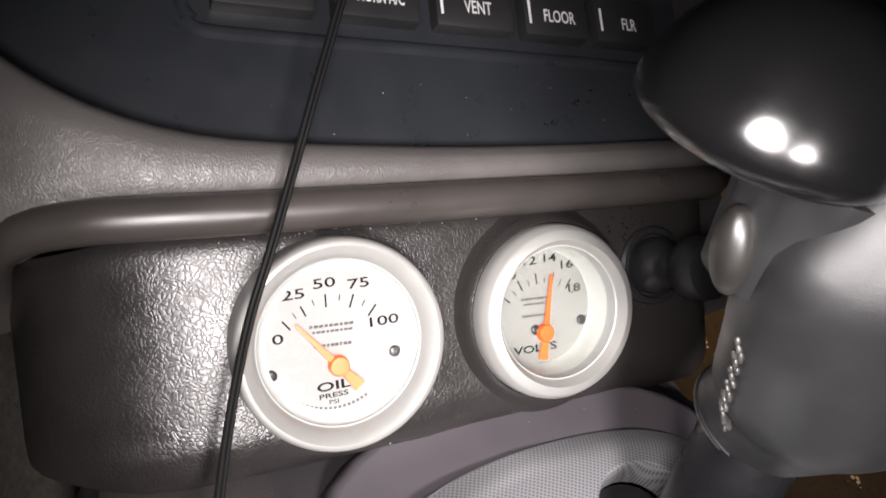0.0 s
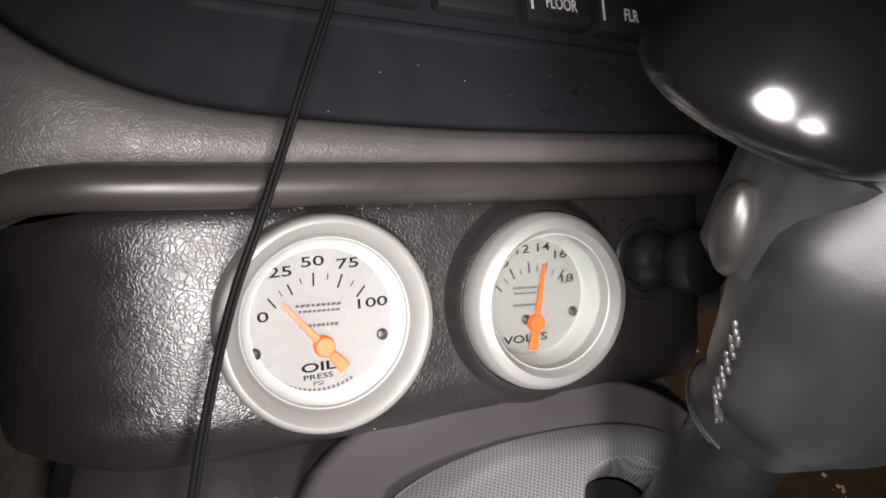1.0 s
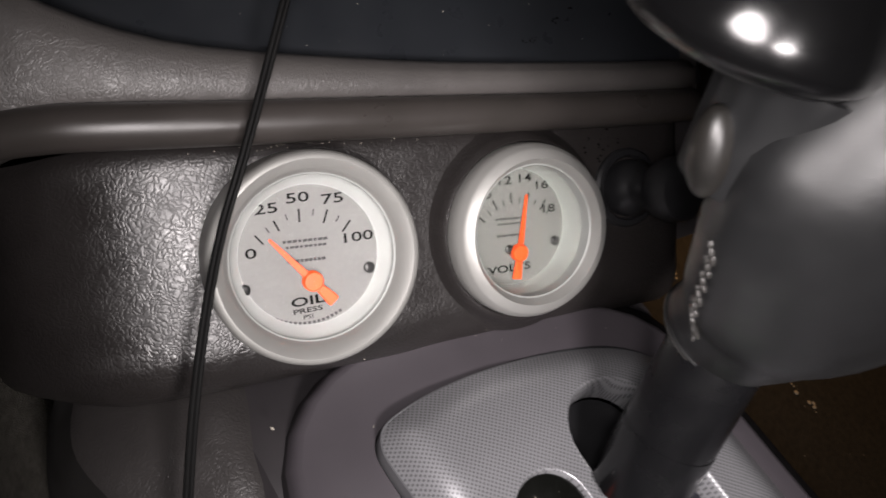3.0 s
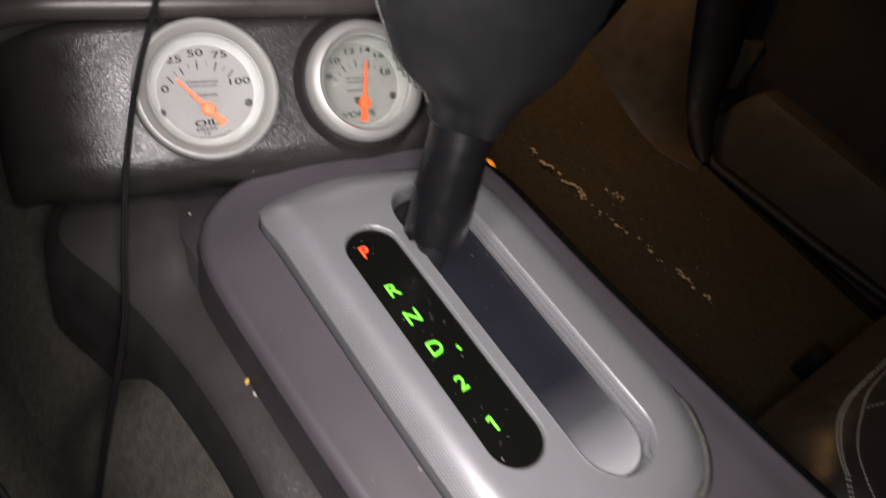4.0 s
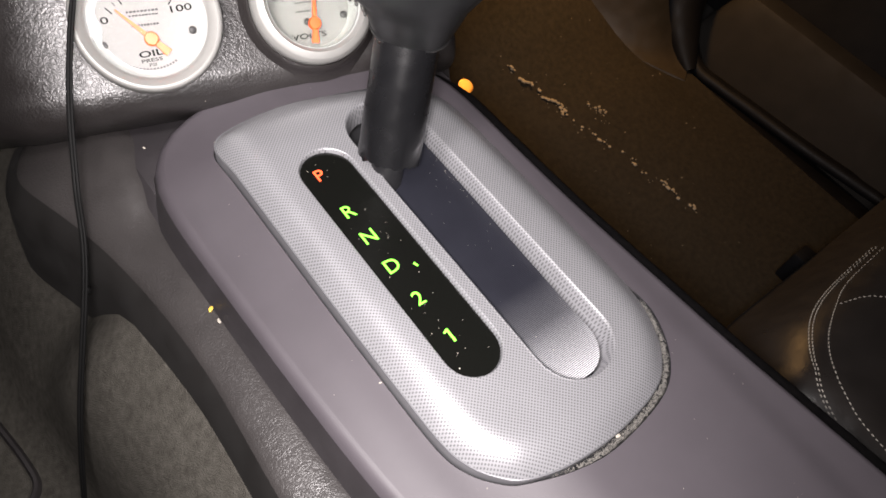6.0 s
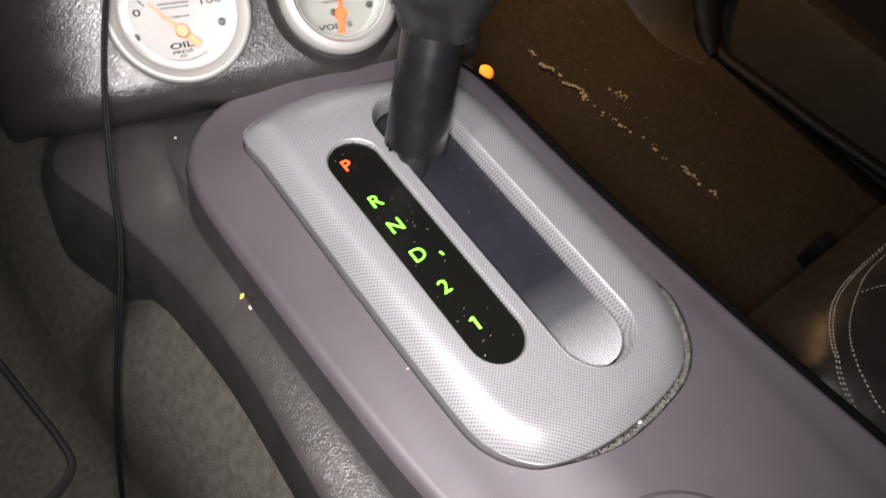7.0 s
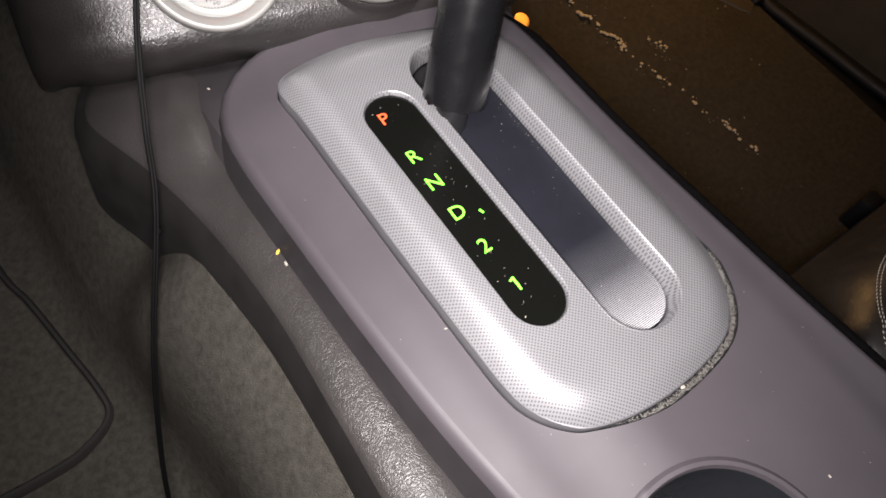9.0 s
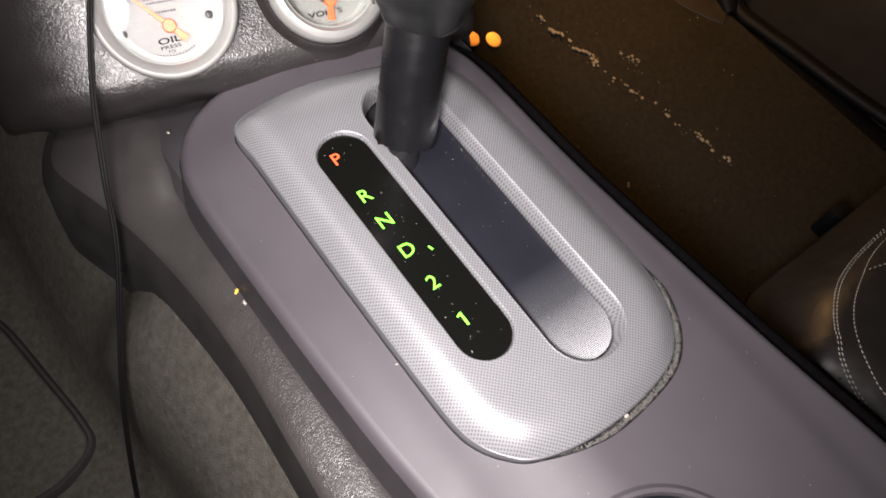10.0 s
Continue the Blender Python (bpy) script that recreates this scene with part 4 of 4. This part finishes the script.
def seat_top(x, y):
    d = min(x - 135, -92 - y + 0.25 * (x - 300) * 0.1)
    edge = max(0.0, 1 - max(0.0, d) / 56)
    return -56 - 62 * edge**2.2 - 5 * step_up(150, 210, x) * step_up(-115, -150, y)


rows = []
for i in range(46):
    y = -92 - 6.5 * i
    rows.append([(x, y - 24 * (1 - step_up(120, 215, x)), seat_top(x, y)) for x in [134 + 7 * k for k in range(64)]])
part("cushion", loft(rows, False), SEAT, seat, "black grained leather")
part("cushion_front", loft([[(x, -92 - 24 * (1 - step_up(120, 215, x)), z) for x in [134 + 14 * k for k in range(32)]] for z in (-116, -150, -190, -225)], False), SEAT, seat)
part("cushion_side", loft([[(134, -113 - 14 * k, z) for k in range(22)] for z in (-116, -150, -190, -225)], False), SEAT, seat)


def seam(points, step=2.6):
    path = smooth_path(points, 40)
    run, last = 0.0, path[0]
    for p in path[1:]:
        run += (p - last).length
        if run >= step:
            run = 0.0
            d = (p - last).normalized()
            q = Vector((p.x, p.y, seat_top(p.x, p.y) + 0.5))
            part("stitch", ball(q, (0.3, 0.3, 1.05), frame_of((d.x, d.y, 0)), 8), WHITE_THREAD, seat)
        last = p


outer_seam = [(310, -112, 0), (262, -113, 0), (234, -115.5, 0), (211, -121, 0), (189, -131, 0), (176, -142, 0), (168.5, -159, 0), (165.5, -180, 0), (165.5, -203, 0), (165, -245, 0)]
seam(outer_seam)
seam([(x + 1.0, y - 1.1, 0) for x, y, _ in outer_seam])
seam([(310, -116, 0), (262, -117.5, 0), (235, -122.5, 0), (207, -131.5, 0), (188.5, -144, 0), (179.5, -160, 0), (176, -174, 0), (174, -205, 0), (174, -245, 0)])
seam([(235, -122.5, 0), (252, -130, 0), (266, -144, 0)])
bracket = thing("seat_bracket", (357, -80, -200), "dark metal bracket at the seat's front foot", "bracket")
part("plate", brick((360, -86, -176), (18, 14, 30), None, 3), RUBBER, bracket)

# ---- crumbs and scuffs ----
rnd = random.Random(11)
for p, m, s in (((-62.4, 35.5, -30.5), YELLOW, 1.5), ((-62.0, 29.5, -31.5), DUST, 1.4), ((30, -103.6, -3.4), DUST, 1.2), ((53.6, -158, -4.0), DUST, 0.7), ((-28.6, -35, -12.4), DUST, 0.7), ((-50.4, 117.8, -19), DUST, 0.8), ((-5, -50.3, 0.2), DUST, 0.45)):
    crumb = thing("crumb", p, "tiny yellow crumb on the console" if m is YELLOW else "tiny pale crumb on the console", "crumb", "crumbs")
    part("grain", ball(p, (s, s * 0.6, s * 0.5), frame_of((rnd.uniform(-1, 1), rnd.uniform(-1, 1), 0.3)), 8), m, crumb)

# ---- driver's mat ----
mat = thing("floor_mat", (-280, 120, -231), "dark grey rubber-edged floor mat on the driver's side", "floor mat")
edge = rounded([(-184, 210), (-177, 182), (-170, 141), (-164, 104), (-165, 84), (-182, 73), (-209, 69), (-300, 72), (-420, 74), (-440, 90), (-440, 300), (-420, 330), (-250, 335), (-196, 300)], 8)
part("surface", sheet(grown(edge, -4), [], lambda x, y: -222.5 + 0.8 * noise.noise(Vector((x, y, 3)) * 0.03), 14.0), CARPET, mat)
part("border", rim([(grown(edge, 1.6), low(-234)), (grown(edge, 1.2), low(-222)), (grown(edge, 0), low(-220.4)), (grown(edge, -1.8), low(-220.6)), (grown(edge, -3.2), low(-223.5))]), BASE_PLASTIC, mat, "raised black rubber border")

# ---- dust ----
rnd = random.Random(23)


def specks(name, places, mat, label, low_size, high_size):
    bm = bmesh.new()
    for p in places:
        s = rnd.uniform(low_size, high_size)
        a, b2 = rnd.uniform(0, math.pi), rnd.uniform(0.3, 1.0)
        q = [Vector(p) + Vector((s * math.cos(a + k * 2.1) * (1 if k else b2), s * math.sin(a + k * 2.1), 0.05)) for k in range(3)]
        top = bm.verts.new(Vector(p) + Vector((0, 0, s * 0.7)))
        vs = [bm.verts.new(v) for v in q]
        for k in range(3):
            bm.faces.new((vs[k], vs[(k + 1) % 3], top))
    ob = structure(name, bm, mat, label, "dust")
    ob["kind"] = "stuff"
    return ob


spots = []
for _ in range(120):
    x, y = rnd.uniform(-48, 96), rnd.uniform(-250, 112)
    p = Vector((x, y))
    if inside(p, grown(crest, -3)) and not inside(p, grown(PLATE_LINE, 2)) and not inside(p, grown(CUP, 6)):
        spots.append((x, y, deck_height(x, y)))
for _ in range(42):
    x, y = rnd.uniform(-11, 11), rnd.uniform(-52, 60)
    if inside(Vector((x, y)), grown(WIN, -1)):
        spots.append((x, y, -0.1))
for _ in range(26):
    x, y = rnd.uniform(28, 58), rnd.uniform(-70, 36)
    spots.append((x, y, -4.4 - 1.2 * step_up(40, -80, y)))
for _ in range(45):
    x, y = 57 - abs(rnd.gauss(0, 5)), rnd.uniform(8, 56)
    spots.append((x, y, -4.6 - 1.2 * step_up(40, -80, y)))
specks("dust", spots, DUST, "pale dust specks scattered over the console", 0.12, 0.32)
line = grown(PLATE_LINE, 2.6)
gapdust = []
for p, q in zip(line, line[1:] + line[:1]):
    if p.y < -66 and p.x > -6:
        for _ in range(int(24 * (q - p).length)):
            x, y = p.lerp(q, rnd.random()) + Vector((rnd.gauss(0, 0.8), rnd.gauss(0, 0.8)))
            gapdust.append((x, y, deck_height(x, y) - rnd.uniform(0.4, 2.2)))
specks("gap_dust", gapdust, GRIT, "grey dust packed in the gap behind the plate", 0.12, 0.42)
track = smooth_path([(300, 206, 0), (312.5, 182, 0), (323, 156, 0), (327, 141, 0), (334, 120, 0), (344.6, 96, 0), (350, 72, 0), (356, 48, 0), (361.5, 24, 0), (366, 8, 0), (370, 1, 0)], 12)


def footwell(x, y):
    return -214 + 16 * step_up(20, 160, y) * (1 - step_up(420, 500, x)) + 150 * step_up(150, 420, y) + 150 * (1 - step_up(100, 152, x)) + 2 * step_up(470, 504, x) + 3 * noise.noise(Vector((x, y, 7)) * 0.015)


bits = []
run, last = 0.0, track[0]
spread = []
for p, q in zip(track, track[1:]):
    run += (q - p).length
    if run > rnd.choice((4, 7, 11, 15, 20)):
        run = 0.0
        spread.append((p.x + rnd.gauss(0, 2.0), p.y, (q - p).normalized()))
for x, y, d in spread:
    crumb = thing("crumb", (x, y, footwell(x, y)), "pale crumb trodden into the footwell carpet", "crumb", "crumbs on the carpet")
    lumps = []
    for k in range(rnd.choice((1, 2, 3, 4))):
        s = rnd.uniform(0.8, 2.0)
        lumps.append(ball((x + d.x * 2.4 * k + rnd.gauss(0, 1.2), y + d.y * 2.4 * k, footwell(x, y) + 0.8), (s, s * 0.6, s * rnd.uniform(0.9, 1.6)), frame_of((d.x + rnd.uniform(-0.5, 0.5), d.y, 0.02)), 8))
    part("grain", merged(*lumps), CRUMB, crumb)
for x, y, size in ((361, 133, 2.4), (356, 141, 1.6), (366, 127, 1.8), (272, 37, 1.9)):
    crumb = thing("crumb", (x, y, footwell(x, y)), "yellowish crumb clump on the brown carpet", "crumb", "crumbs on the carpet")
    part("grain", merged(*[ball((x + rnd.gauss(0, size * 0.6), y + rnd.gauss(0, size * 0.9), footwell(x, y) + 0.8), (size * 0.6, size * 0.5, size * rnd.uniform(0.5, 0.9)), frame_of((rnd.uniform(-1, 1), rnd.uniform(-1, 1), 0.1)), 8) for _ in range(3)]), CRUMB, crumb)
for p in spread:
    for _ in range(2):
        x, y = p[0] + rnd.gauss(0, 4), p[1] + rnd.gauss(0, 5)
        bits.append((x, y, footwell(x, y) + 0.4))
for _ in range(22):
    x, y = 360 + rnd.gauss(0, 4), 130 + rnd.gauss(0, 7)
    bits.append((x, y, footwell(x, y) + 0.6))
for _ in range(40):
    x, y = rnd.uniform(180, 470), rnd.uniform(-40, 240)
    bits.append((x, y, footwell(x, y) + 0.4))
for x, y in ((250, 202), (231, 209)):
    coin = thing("coin", (x, y, footwell(x, y)), "small brass coin lying on the brown carpet", "coin", "coins")
    part("disc", lathe((x, y, footwell(x, y) + 1), (0.02, -0.32, 0.94), [(6.9, -0.8), (7.2, 0), (6.9, 0.7), (6.0, 0.8), (5.7, 0.55), (0.3, 0.6)], 32, (False, True)), BRASS, coin)
specks("carpet_crumbs", bits, CRUMB, "pale grit scattered over the carpet", 0.3, 1.1)

# Chips and scuffs on the pod's upper corner, along the bead and on the fascia.
chips = []
for _ in range(70):
    u = rnd.uniform(-101, -84)
    depth = 0.0155 * max(0.0, -71 - u) ** 2
    chips.append(on_panel(u, 31 - abs(rnd.gauss(0, 4)), -10 - depth))
for _ in range(70):
    chips.append(on_panel(rnd.triangular(-75, 85, -40), rnd.uniform(31.6, 33.4), -9.6))
for _ in range(26):
    chips.append(on_panel(rnd.uniform(-60, 100), rnd.uniform(-36, -30), -13.5))
for _ in range(18):
    chips.append(fascia(rnd.uniform(-60, 100), rnd.uniform(58, 80), 0.1))
specks("scuff_chips", chips, DUST, "pale chips and scuffs on the vinyl pod and fascia", 0.15, 0.4)
dark = []
for u, v in ((72, 75), (64, 70), (70, 70.5), (52, 63), (53.5, 63.4)):
    for _ in range(5):
        dark.append(fascia(u + rnd.gauss(0, 1.2), v + rnd.gauss(0, 0.5), 0.15))
for _ in range(26):
    dark.append(on_panel(rnd.choice((66, 72, 75, 80)) + rnd.gauss(0, 0.8), 26 + rnd.gauss(0, 3), -9.8))
specks("missing_flecks", dark, PRINT, "black flecks where the finish has worn off", 0.3, 0.9)
